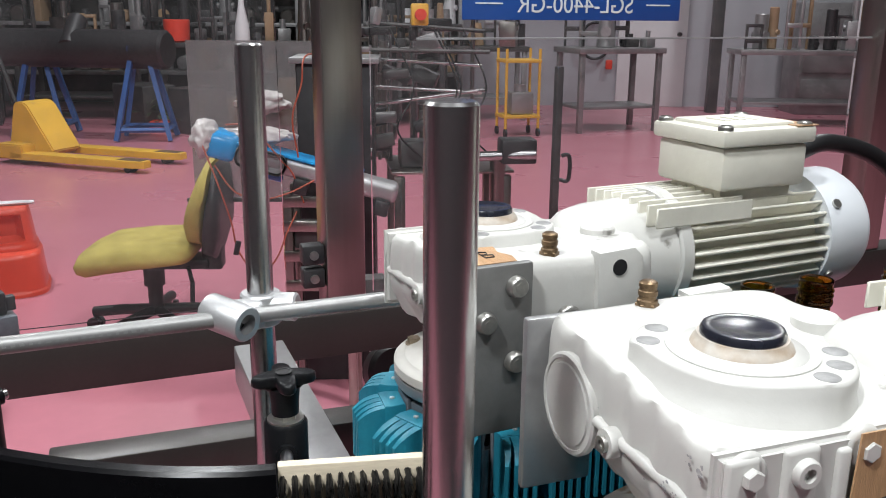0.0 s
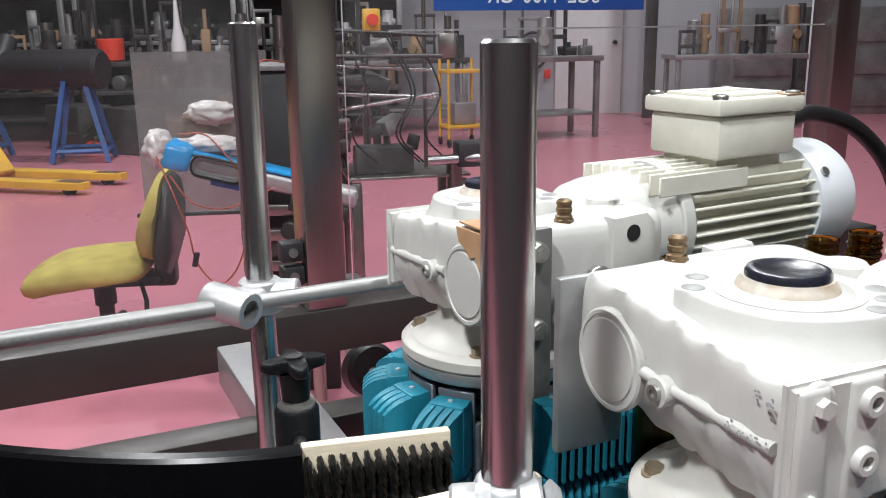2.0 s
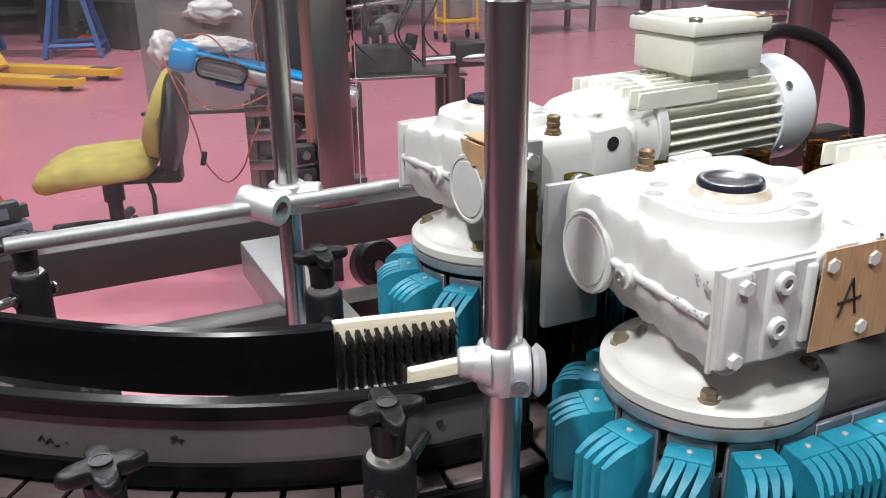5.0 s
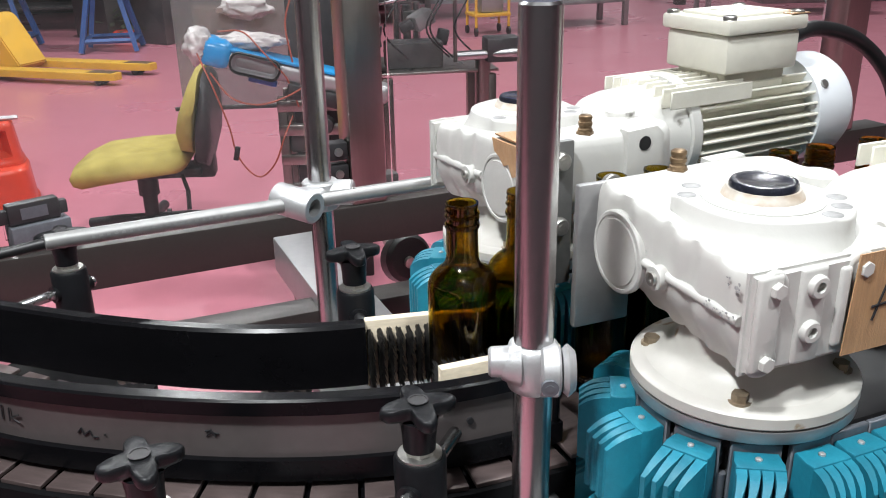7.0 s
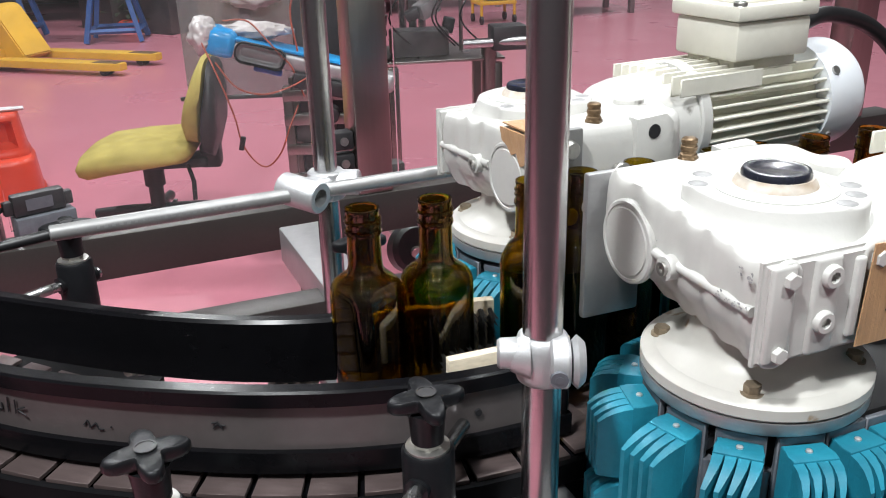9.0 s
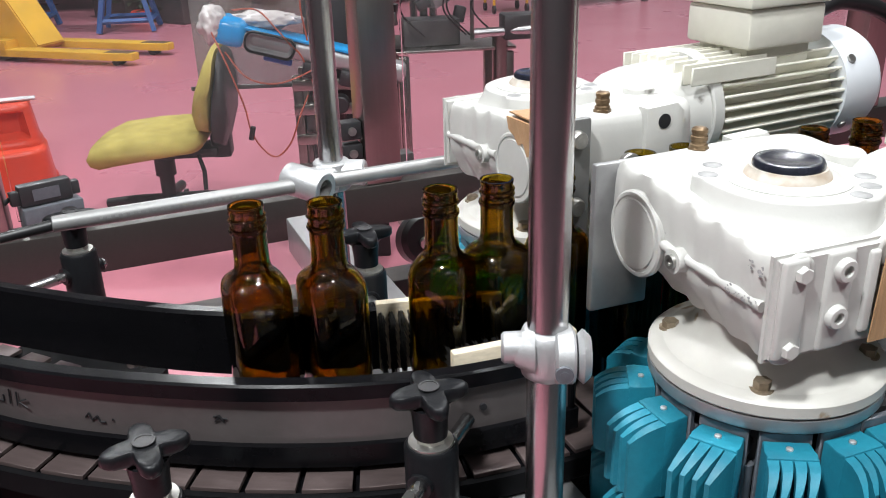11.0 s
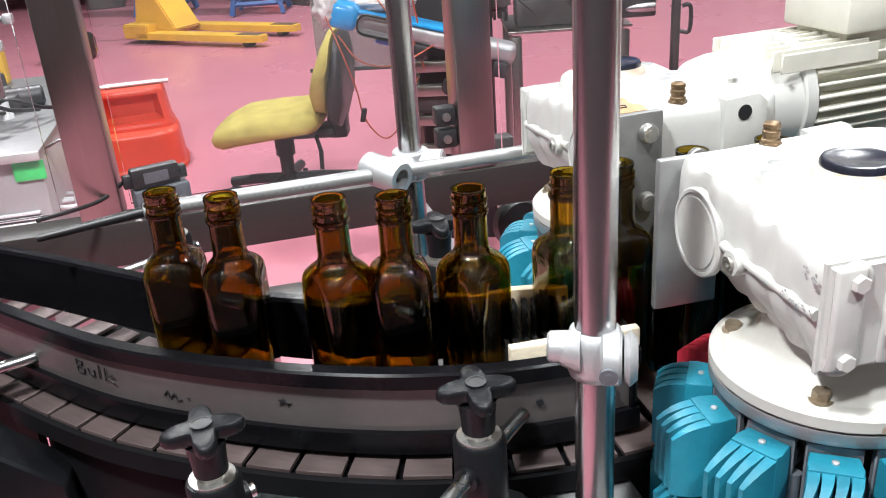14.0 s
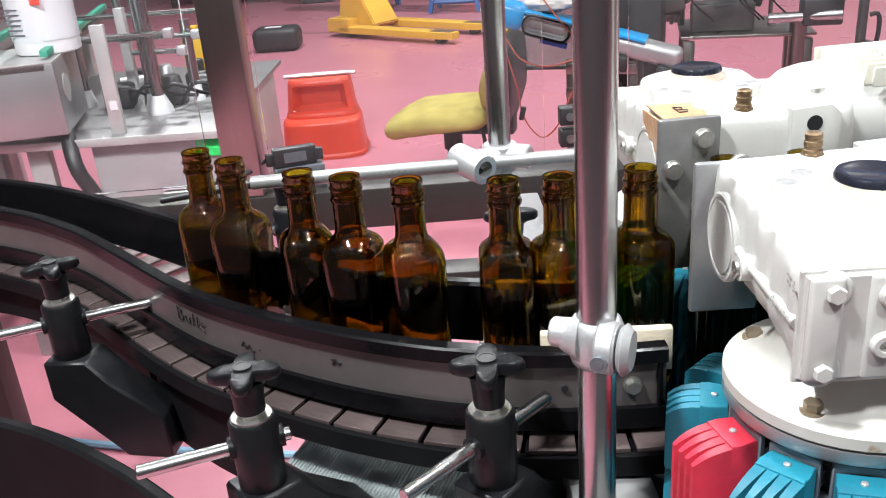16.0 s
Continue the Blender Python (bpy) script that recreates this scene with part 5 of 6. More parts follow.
for x in (0.18, 0.30, 0.44):
    bm = B(); box(bm, (x, -0.045, -0.055), (0.05, 0.05, 0.05), None, 0.008); part("clamp_block", bm, DARKP, arm, "dark clamp block under the arm")
stn = thing("arm_stand", None, None, "dull steel stand with cross bars under the infeed arm", "stand", m=pose(-0.40, 2.77, 0))
for x, y in ((-0.10, -0.05), (0.10, -0.05), (-0.10, 0.10), (0.10, 0.10)):
    bm = B(); box(bm, (x, y, 0.375), (0.030, 0.030, 0.75), None, 0.003); part("leg", bm, STEEL, stn)
for z in (0.44, 0.54, 0.64, 0.72):
    bm = B(); box(bm, (0.0, -0.062, z), (0.23, 0.022, 0.035), None, 0.004); part("cross_bar", bm, STEEL, stn)
bm = B(); box(bm, (-0.02, 0.0, 0.60), (0.13, 0.10, 0.08), None, 0.01); part("drive_box", bm, MACH, stn)
bm = B(); cyl(bm, (0.04, -0.05, 0.66), (0.04, -0.11, 0.66), 0.028, seg=20, ch=0.004); part("hand_wheel", bm, DARKP, stn)


def crumple(name, c, size, mtl, label, cat, seed=1, parent=None):
    bm = B()
    bmesh.ops.create_icosphere(bm, subdivisions=4, radius=1.0)
    for v in bm.verts:
        n = noise.noise(v.co * 2.2 + Vector((seed, 0, 0))) * 0.35 + noise.noise(v.co * 6.0 + Vector((0, seed, 0))) * 0.16
        v.co = Vector((v.co.x * size[0], v.co.y * size[1], v.co.z * size[2])) * (1 + n) + Vector(c)
    return thing(name, bm, mtl, label, cat, sharp=70)


crumple("plastic_bag", (-0.745, 2.69, 0.925), (0.045, 0.055, 0.055), BAG, "crumpled clear plastic bag tied round the arm", "bag", 3)
crumple("plastic_bag", (-0.60, 2.75, 0.925), (0.12, 0.05, 0.030), BAG, "crumpled clear plastic bag lying on the arm", "bag", 9)
crumple("plastic_bag", (-0.735, 3.52, 0.955), (0.10, 0.045, 0.045), BAG, "pale wrapped bundle hung on the smoky guard", "bag", 5)
for pts in ([(-0.74, 2.64, 0.91), (-0.69, 2.60, 0.80), (-0.655, 2.6, 0.68), (-0.642, 2.6, 0.60), (-0.61, 2.6, 0.54), (-0.569, 2.6, 0.515), (-0.52, 2.6, 0.56), (-0.485, 2.61, 0.643), (-0.46, 2.66, 0.70)],
            [(-0.70, 2.62, 0.85), (-0.64, 2.60, 0.775), (-0.56, 2.6, 0.75), (-0.48, 2.62, 0.765), (-0.40, 2.66, 0.80)],
            [(-0.68, 2.70, 0.965), (-0.60, 2.68, 0.965), (-0.54, 2.65, 0.91), (-0.50, 2.65, 0.86), (-0.47, 2.66, 0.82), (-0.44, 2.68, 0.72)],
            [(-0.44, 2.60, 0.88), (-0.45, 2.58, 1.0), (-0.42, 2.58, 1.10), (-0.41, 2.62, 1.18), (-0.37, 2.95, 1.165)]):
    bm = B(); tube(bm, glide(pts, 0.015), 0.0027, 8)
    thing("orange_cord", bm, ORANGE, "thin orange cable hanging from the infeed arm", "cable", "orange cables")
bm = B(); box(bm, (0, 0, 0), (0.016, 0.016, 0.045), pose(-0.640, 2.6, 0.595, 0, 14, 0), 0.003)
thing("cord_plug", bm, DARKP, "small black plug on the orange cable", "plug")
bm = B(); box(bm, (0, 0, 0), (0.52, 0.006, 0.64))
SMOKE = glass("smoky_acrylic", (0.40, 0.38, 0.38), 0.10, 1.12, 0.30)
g = thing("smoky_guard", bm, SMOKE, "smoky scratched acrylic guard behind the infeed arm", "guard", m=pose(-0.775, 3.56, 0.875, 0, 0, 3)); g.visible_shadow = False
gs = thing("control_cabinet", None, None, "tall black control cabinet behind the infeed arm", "cabinet", m=pose(-0.375, 3.08, 0, 0, 0, 3))
bm = B(); box(bm, (0, 0, 0.57), (0.26, 0.26, 1.14), None, 0.006); part("cabinet_body", bm, DARKP, gs)
bm = B(); box(bm, (0, 0, 1.15), (0.30, 0.30, 0.02), None, 0.003); part("cabinet_top", bm, MACHL, gs)
bm = B(); box(bm, (-0.36, 0.50, 0.545), (0.62, 0.012, 0.018), None, 0.003); box(bm, (-0.06, 0.31, 0.545), (0.018, 0.38, 0.018), None, 0.003); part("guard_holder", bm, MACH, gs)

# ---- dark filling machine behind the guard ----
fm = thing("filling_machine", None, None, "dark steel bottling machine with rods and clamps", "machine", m=pose(0.06, 3.30, 0, 0, 0, 8))
rnd = random.Random(21)
for x, y in ((-0.24, -0.1), (0.16, -0.1), (-0.24, 0.25), (0.16, 0.25)):
    bm = B(); box(bm, (x, y, 0.36), (0.04, 0.04, 0.72), None, 0.004); part("leg", bm, STEEL, fm)
bm = B(); box(bm, (-0.04, 0.08, 0.735), (0.46, 0.40, 0.012), None, 0.004); part("deck", bm, STEEL, fm)
bm = B(); cyl(bm, (0.13, -0.10, 0.20), (0.13, -0.10, 0.80), 0.030, seg=18); part("column", bm, STEEL, fm)
bm = B(); cyl(bm, (0.02, -0.16, 0.80), (0.25, -0.20, 0.81), 0.018, seg=16); part("bright_shaft", bm, ROD, fm)
bm = B(); box(bm, (0.19, -0.15, 0.82), (0.13, 0.10, 0.09), pose(0, 0, 0), 0.008); part("gear_head", bm, DARKP, fm, "dark drive head")
bm = B(); box(bm, (-0.12, 0.02, 0.79), (0.22, 0.12, 0.10), None, 0.01); part("drive_unit", bm, MACH, fm)
for i in range(8):
    bm = B(); x, y = rnd.uniform(-0.32, 0.06), rnd.uniform(-0.1, 0.25)
    cyl(bm, (x, y, 0.74), (x, y, rnd.uniform(0.95, 1.5)), rnd.choice((0.008, 0.012, 0.016)), seg=14); part("upright", bm, rnd.choice((ROD, MACH, STEEL)), fm)
for i in range(20):
    bm = B(); x, y, z = rnd.uniform(-0.34, 0.05), rnd.uniform(-0.12, 0.25), rnd.choice((rnd.uniform(0.78, 0.95), rnd.uniform(1.02, 1.32)))
    box(bm, (x, y, z), (rnd.uniform(0.03, 0.12), rnd.uniform(0.03, 0.10), rnd.uniform(0.02, 0.07)), Matrix.Translation((x, y, z)) @ pose(0, 0, 0, 0, rnd.uniform(-25, 25), rnd.uniform(-30, 30)) @ Matrix.Translation((-x, -y, -z)), 0.006); part("clamp_block", bm, rnd.choice((MACH, MACH, DARKP, MACHL)), fm)
for i in range(5):
    bm = B(); z = rnd.uniform(0.82, 1.32); y = rnd.uniform(-0.15, 0.15)
    cyl(bm, (-0.34, y, z), (0.08, y - 0.05, z + rnd.uniform(-0.06, 0.08)), 0.008, seg=12); part("cross_rod", bm, rnd.choice((ROD, MACH)), fm)
for i in range(4):
    bm = B(); x = rnd.uniform(-0.3, 0.0)
    tube(bm, glide([(x, -0.1, 1.25), (x + 0.08, -0.14, 1.05), (x + 0.02, -0.15, 0.9), (x + 0.12, -0.1, 0.78)], 0.02), 0.0035, 8); part("air_hose", bm, CABLE, fm)
bm = B(); box(bm, (-0.17, -0.14, 1.30), (0.06, 0.04, 0.075), None, 0.006); part("switch_box", bm, YELLOW, fm, "yellow emergency switch box")
bm = B(); cyl(bm, (-0.17, -0.16, 1.30), (-0.17, -0.185, 1.30), 0.020, seg=18); part("stop_button", bm, BRIGHTR, fm, "red stop button")

# ---- far benches, shelves and stock ----


def bench(x, y, w, d, h, yaw, label, top=MACHL, leg=MACHL):
    ob = thing("work_bench", None, None, label, "bench", "far benches", pose(x, y, 0, 0, 0, yaw))
    bm = B(); box(bm, (0, 0, h - 0.03), (w, d, 0.06), None, 0.005); part("worktop", bm, top, ob)
    for sx in (-1, 1):
        for sy in (-1, 1):
            bm = B(); box(bm, (sx * (w / 2 - 0.06), sy * (d / 2 - 0.06), (h - 0.06) / 2), (0.06, 0.06, h - 0.06), None, 0.004); part("leg", bm, leg, ob)
    bm = B(); box(bm, (0, 0, 0.28), (w - 0.1, d - 0.1, 0.03), None, 0.003); part("shelf", bm, leg, ob)
    return ob


bench(-3.6, 11.2, 3.4, 0.8, 0.95, 2, "long dark bench crowded with machine parts", MACH, MACH)
bench(-0.9, 11.0, 1.9, 0.8, 0.92, -3, "long grey bench crowded with machine parts", MACHL, MACH)
bench(1.92, 10.35, 1.10, 0.7, 0.95, 18, "grey tubular trolley bench crowded with parts", MACHL, MACHL)
bench(-6.6, 10.6, 2.2, 0.8, 0.95, 8, "dark bench with stacked machine parts", MACH, MACH)
bench(0.2, 11.4, 1.7, 0.7, 0.92, 4, "dark bench with stacked machine parts", MACH, MACHL)
bench(4.6, 11.0, 2.0, 0.7, 0.92, -4, "grey bench crowded with machine parts", MACHL, MACHL)
rnd = random.Random(8)
for bx, by, bw, hh, n in ((-3.6, 11.2, 3.2, 0.95, 26), (-0.9, 11.0, 1.8, 0.92, 15), (-6.6, 10.6, 2.0, 0.95, 14), (1.95, 10.4, 1.0, 0.95, 6), (0.2, 11.4, 1.6, 0.92, 12), (4.6, 11.0, 1.8, 0.92, 12)):
    for i in range(n):
        x, y = bx - bw / 2 + bw * (i + 0.5) / n, by + rnd.uniform(-0.25, 0.25)
        k = rnd.random()
        w, h = rnd.uniform(0.10, 0.24), rnd.uniform(0.12, 0.62)
        bm = B(); mtl = rnd.choice((MACH, MACH, MACHL, PLATE, DARKP, STEEL, BOARD))
        if k < 0.35:
            cyl(bm, (0, 0, 0), (0, 0, h), w * 0.5, w * rnd.uniform(0.3, 0.5), 18, 0.01)
            cyl(bm, (0, -w * 0.7, h * 0.4), (0, w * 0.7, h * 0.4), w * 0.28, seg=14)
            nm, lb_ = "pump_part", "grey metal pump part standing on a crowded bench"
        elif k < 0.7:
            box(bm, (0, 0, h * 0.3), (w, w * 1.2, h * 0.6), None, 0.015)
            cyl(bm, (0, 0, h * 0.6), (0, 0, h), w * 0.22, seg=14)
            cyl(bm, (-w * 0.6, 0, h * 0.45), (w * 0.6, 0, h * 0.45), w * 0.18, seg=14)
            nm, lb_ = "machine_part", "dull machine part with a shaft on a crowded bench"
        else:
            for sx in (-1, 1):
                box(bm, (sx * w * 0.6, 0, h * 0.7), (0.03, 0.05, h * 1.4), None, 0.004)
            box(bm, (0, 0, h * 1.4), (w * 1.4, 0.06, 0.04), None, 0.004)
            box(bm, (0, 0, h * 0.5), (w * 1.2, 0.08, 0.05), None, 0.004)
            nm, lb_ = "metal_frame", "small steel frame standing on a crowded bench"
        thing(nm, bm, mtl, lb_, nm.split("_")[0] + " part" if nm != "metal_frame" else "frame", "bench clutter", pose(x, y, hh, 0, 0, rnd.uniform(-40, 40)))
bm = B(); lathe(bm, [(0.12, 0), (0.15, 0.02), (0.16, 0.26), (0.15, 0.27)], None, 24)
thing("red_bucket", bm, BRIGHTR, "bright red plastic bucket on the bench", "bucket", m=pose(-3.28, 10.93, 0.95))
bm = B(); lathe(bm, [(0.09, 0), (0.085, 0.2), (0.04, 0.42), (0.025, 0.62), (0.02, 0.7)], None, 20)
thing("white_funnel", bm, WHITEP, "tall pale plastic funnel on the bench", "funnel", m=pose(-2.45, 10.8, 0.95))
for x, y, w, h, c in ((-2.75, 9.75, 0.5, 0.5, MACH), (-2.35, 10.0, 0.5, 0.34, BOARD), (-3.5, 10.2, 0.7, 0.5, MACH), (-5.5, 10.4, 0.6, 0.7, MACH), (-0.9, 10.6, 0.6, 0.6, MACH), (-1.7, 10.6, 0.5, 0.55, BOARD)):
    bm = B(); box(bm, (0, 0, h / 2), (w, 0.42, h), None, 0.02)
    thing("storage_crate", bm, c, "dark storage crate on the floor under the bench", "crate", "floor crates", pose(x, y, 0, 0, 0, 12 * x))
for rx, ry in ((-7.4, 12.2), (-5.2, 12.3), (-3.0, 12.4), (-0.8, 12.4)):
    rk = thing("storage_rack", None, None, "dark steel rack crowded with parts at the far end", "rack", "far racks", pose(rx, ry, 0))
    for sx in (-1, 1):
        for sy in (-0.3, 0.3):
            bm = B(); box(bm, (sx * 1.02, sy, 1.2), (0.07, 0.07, 2.4), None, 0.004); part("upright", bm, PLATE, rk)
    for z in (0.5, 1.15, 1.75, 2.35):
        bm = B(); box(bm, (0, 0, z), (2.04, 0.70, 0.05), None, 0.004); part("shelf", bm, MACHL, rk)
    bm = B(); box(bm, (0, 0.34, 1.2), (2.04, 0.02, 2.3)); part("back_sheet", bm, MACH, rk)
    for z in (0.525, 1.175, 1.775):
        for i in range(7):
            x, w, h = -0.88 + i * 0.29, rnd.uniform(0.12, 0.24), rnd.uniform(0.15, 0.45)
            bm = B(); k = rnd.random()
            if k < 0.4:
                box(bm, (0, 0, h / 2), (w, 0.3, h), None, 0.012)
            elif k < 0.75:
                cyl(bm, (0, 0, 0), (0, 0, h), w * 0.5, w * 0.42, 16, 0.01); cyl(bm, (-w * 0.6, 0, h * 0.6), (w * 0.6, 0, h * 0.6), w * 0.2, seg=12)
            else:
                cyl(bm, (0, -0.15, w * 0.5), (0, 0.15, w * 0.5), w * 0.5, seg=18, ch=0.02); box(bm, (0, 0, 0.02), (w, 0.2, 0.04))
            thing("stored_part", bm, rnd.choice((MACH, MACHL, DARKP, MACH, STEEL, BOARD, WHITEP)), "dull machine part stored on the far rack", "machine part", "rack stock", pose(rx + x, ry - 0.05, z + 0.0, 0, 0, rnd.uniform(-20, 20)))
# green stock in a red tray under the trestle
tr = thing("stock_tray", None, None, "red tray full of dull green cuttings", "tray", m=pose(-2.95, 9.95, 0, 0, 0, 6))
bm = B(); box(bm, (0, 0, 0.06), (0.75, 0.40, 0.12), None, 0.01); part("tray", bm, BRIGHTR, tr)
bm = B(); r2 = random.Random(4)
for i in range(500):
    p = Vector((r2.gauss(0, 0.2), r2.gauss(0, 0.1), 0.13 + abs(r2.gauss(0, 0.10))))
    q = [p + Vector((r2.uniform(-0.05, 0.05), r2.uniform(-0.05, 0.05), r2.uniform(-0.03, 0.05))) for _ in range(3)]
    bm.faces.new([bm.verts.new(c) for c in q])
tagged(part("cuttings", bm, LEAFM, tr), kind="stuff")
yt = thing("yellow_trolley", None, None, "small yellow tubular trolley carrying grey parts", "trolley", m=pose(0.82, 9.75, 0, 0, 0, 15))
for z in (0.22, 0.82):
    bm = B(); box(bm, (0, 0, z), (0.42, 0.34, 0.035), None, 0.006); part("tray", bm, YELLOW, yt)
for sx in (-1, 1):
    for sy in (-1, 1):
        bm = B(); cyl(bm, (sx * 0.19, sy * 0.15, 0.09), (sx * 0.19, sy * 0.15, 0.95), 0.016, seg=14); part("upright", bm, YELLOW, yt)
        bm = B(); cyl(bm, (sx * 0.19 - 0.012, sy * 0.15, 0.045), (sx * 0.19 + 0.012, sy * 0.15, 0.045), 0.045, seg=18); part("castor", bm, DARKP, yt)
bm = B(); box(bm, (0.02, 0, 0.36), (0.26, 0.22, 0.24), None, 0.02); cyl(bm, (0.02, 0, 0.48), (0.02, 0, 0.56), 0.07, seg=18); part("carried_pump", bm, MACHL, yt, "grey pump on the lower tray")
# door, hose and board on the far wall
dr = thing("door_1", None, None, "pale grey steel door in the far wall", "door", kind="structure", m=pose(3.05, 13.08, 0))
bm = B(); box(bm, (0, 0, 1.05), (1.0, 0.05, 2.10), None, 0.006); part("door_leaf", bm, WHITEP, dr)
bm = B(); cyl(bm, (0.38, -0.03, 1.05), (0.38, -0.10, 1.05), 0.03, seg=16); part("door_handle", bm, DARKP, dr)
hs = thing("wall_hose", None, None, "coiled grey hose with orange nozzle hung on the wall", "hose", m=pose(2.2, 13.08, 0.95))
bm = B(); tube(bm, [(0.22 * math.cos(a * 0.3), -0.05 - 0.001 * a, 0.26 * math.sin(a * 0.3)) for a in range(44)], 0.018, 8); part("hose_coil", bm, DARKP, hs)
bm = B(); cyl(bm, (0, -0.06, 0.26), (0, 0.03, 0.26), 0.02, seg=12); part("wall_hook", bm, MACH, hs)
bm = B(); box(bm, (0.22, -0.06, -0.34), (0.10, 0.05, 0.14), None, 0.02); part("nozzle", bm, BRIGHTR, hs, "orange nozzle")
for x, w, c in ((5.3, 0.9, MACHL), (7.0, 1.6, MACHL), (6.1, 0.6, MACH)):
    sc = thing("storage_cabinet", None, None, "tall storage cabinet against the far wall", "cabinet", "wall cabinets", pose(x, 12.4, 0))
    bm = B(); box(bm, (0, 0, 0.75), (w, 0.6, 1.5), None, 0.01); part("carcass", bm, c, sc)
    for k in range(3):
        bm = B(); box(bm, (0, -0.31, 0.3 + 0.45 * k), (w * 0.9, 0.02, 0.36), None, 0.006); part("drawer_front", bm, c, sc)
bm = B(); box(bm, (0, 0, 1.6), (0.14, 0.14, 3.2), None, 0.006); thing("hall_column", bm, MACH, "dark steel hall column", "column", m=pose(3.75, 12.3, 0))

# ---- neighbouring machine beyond the guard post ----
NB = pose(-1.36, 1.92, 0, 0, 0, 20)
nb = thing("neighbour_machine", None, None, "pale steel packing machine with rods and clear guards", "machine", m=NB)
bm = B(); box(bm, (-0.19, 0.47, 0.53), (0.38, 0.90, 0.34), None, 0.008); part("cabinet", bm, CABM, nb, "pale grey cabinet under the table")
bm = B(); box(bm, (-0.36, 0.52, 0.708), (0.74, 1.06, 0.016), None, 0.003); table = part("table_plate", bm, TABLEM, nb, "dull steel table plate")
bm = B(); box(bm, (-0.36, -0.014, 0.704), (0.74, 0.008, 0.024), None, 0.002); part("table_edge", bm, PALE, table)
bm = B(); box(bm, (-0.030, 0.012, 0.66), (0.078, 0.006, 0.052), None, 0.001); part("green_label", bm, GREENP, nb, "bright green label")
for k in range(5):
    bm = B(); box(bm, (-0.11, 0.012, 0.488 + k * 0.014), (0.16, 0.014, 0.007), None, 0.002); part("vent_slat", bm, WHITEP, nb)
for x in (-0.68, -0.05):
    for y in (0.06, 0.95):
        bm = B(); box(bm, (x, y, 0.35), (0.05, 0.05, 0.70), None, 0.004); part("leg", bm, MACHL, nb)
def table_rod(x, y, h, r, foot):
    bm = B(); cyl(bm, (x, y, 0.716), (x, y, 0.716 + h), r, seg=24); rd = part("upright_rod", bm, ROD, nb)
    bm = B(); lathe(bm, [(foot, 0.716), (foot * 0.97, 0.730), (foot * 0.72, 0.752), (r * 1.15, 0.768), (r * 1.1, 0.772)], Matrix.Translation((x, y, 0)), 24); part("rod_foot", bm, WHITEP, rd, "white plastic rod foot")


table_rod(-0.234, 0.260, 0.66, 0.019, 0.040)
table_rod(-0.268, 0.300, 0.60, 0.013, 0.024)
table_rod(-0.157, 0.411, 0.26, 0.017, 0.026)
table_rod(-0.40, 0.52, 0.40, 0.013, 0.026)
table_rod(-0.52, 0.42, 0.46, 0.013, 0.026)
bm = B(); box(bm, (-0.288, 0.03, 0.87), (0.040, 0.016, 0.31), None, 0.002); bar = part("guard_bar", bm, PALE, nb, "pale aluminium guard upright")
bm = B(); box(bm, (-0.285, 0.0205, 0.80), (0.022, 0.002, 0.026)); part("bar_label", bm, WHITEP, bar, "small white label")
bm = B(); box(bm, (-0.36, 0.42, 0.87), (0.030, 0.030, 0.31), None, 0.002); part("guard_bar", bm, PALE, nb, "pale aluminium guard upright")
for z, y, x0, x1 in ((0.96, 0.26, -0.52, -0.16), (0.93, 0.41, -0.52, -0.12), (0.99, 0.52, -0.55, -0.10), (0.90, 0.30, -0.30, -0.14)):
    bm = B(); cyl(bm, (x0, y, z), (x1, y - 0.02, z), 0.008, seg=12); part("cross_rod", bm, ROD, nb)
    bm = B(); box(bm, (x1, y - 0.02, z), (0.03, 0.03, 0.03), None, 0.006); part("rod_joint", bm, ALU, nb)
rnd = random.Random(14)
for i in range(12):
    bm = B(); w, h = rnd.uniform(0.05, 0.12), rnd.uniform(0.04, 0.10)
    x, y = rnd.uniform(-0.46, -0.12), rnd.uniform(0.34, 0.75)
    k = i % 3
    if k == 0:
        box(bm, (x, y, 0.716 + h / 2), (w, w * 0.8, h), None, 0.012)
    elif k == 1:
        cyl(bm, (x - w / 2, y, 0.716 + h / 2), (x + w / 2, y + 0.03, 0.716 + h / 2), h / 2, seg=18, ch=0.008)
    else:
        cyl(bm, (x, y, 0.716), (x, y, 0.716 + h), w / 2, w / 3, 18, 0.006)
    part("fitting", bm, (MACH, DARKP, MACHL, MACH)[i % 4], nb, "dark machine fitting on the table")
for k in range(4):
    x = -0.42 + 0.08 * k
    bm = B(); tube(bm, glide([(x, 0.30, 0.73), (x + 0.07, 0.27, 0.80), (x + 0.15, 0.31, 0.76), (x + 0.20, 0.42, 0.73)], 0.01), 0.006, 8); part("air_hose", bm, CABLE, nb)
bm = B(); box(bm, (-0.30, 0.98, 0.78), (0.09, 0.06, 0.13), None, 0.012); cyl(bm, (-0.30, 0.98, 0.845), (-0.30, 0.98, 0.88), 0.022, seg=16); part("yellow_valve", bm, YELLOW, nb, "yellow valve body")
for y in (0.10, 0.17):
    bm = B(); tube(bm, glide([(0.0, y, 0.52), (0.045, y, 0.52), (0.05, y, 0.55), (0.05, y + 0.05, 0.55), (0.045, y + 0.05, 0.52), (0.0, y + 0.05, 0.52)], 0.008), 0.006, 8); part("wire_loop", bm, WHITEP, nb, "bent white wire loop")
bm = B(); tube(bm, glide([(0.0, 0.10, 0.69), (0.04, 0.16, 0.69), (0.05, 0.20, 0.60), (0.05, 0.20, 0.44), (0.0, 0.20, 0.42)], 0.01), 0.004, 8); part("wire_loop", bm, ROD, nb)
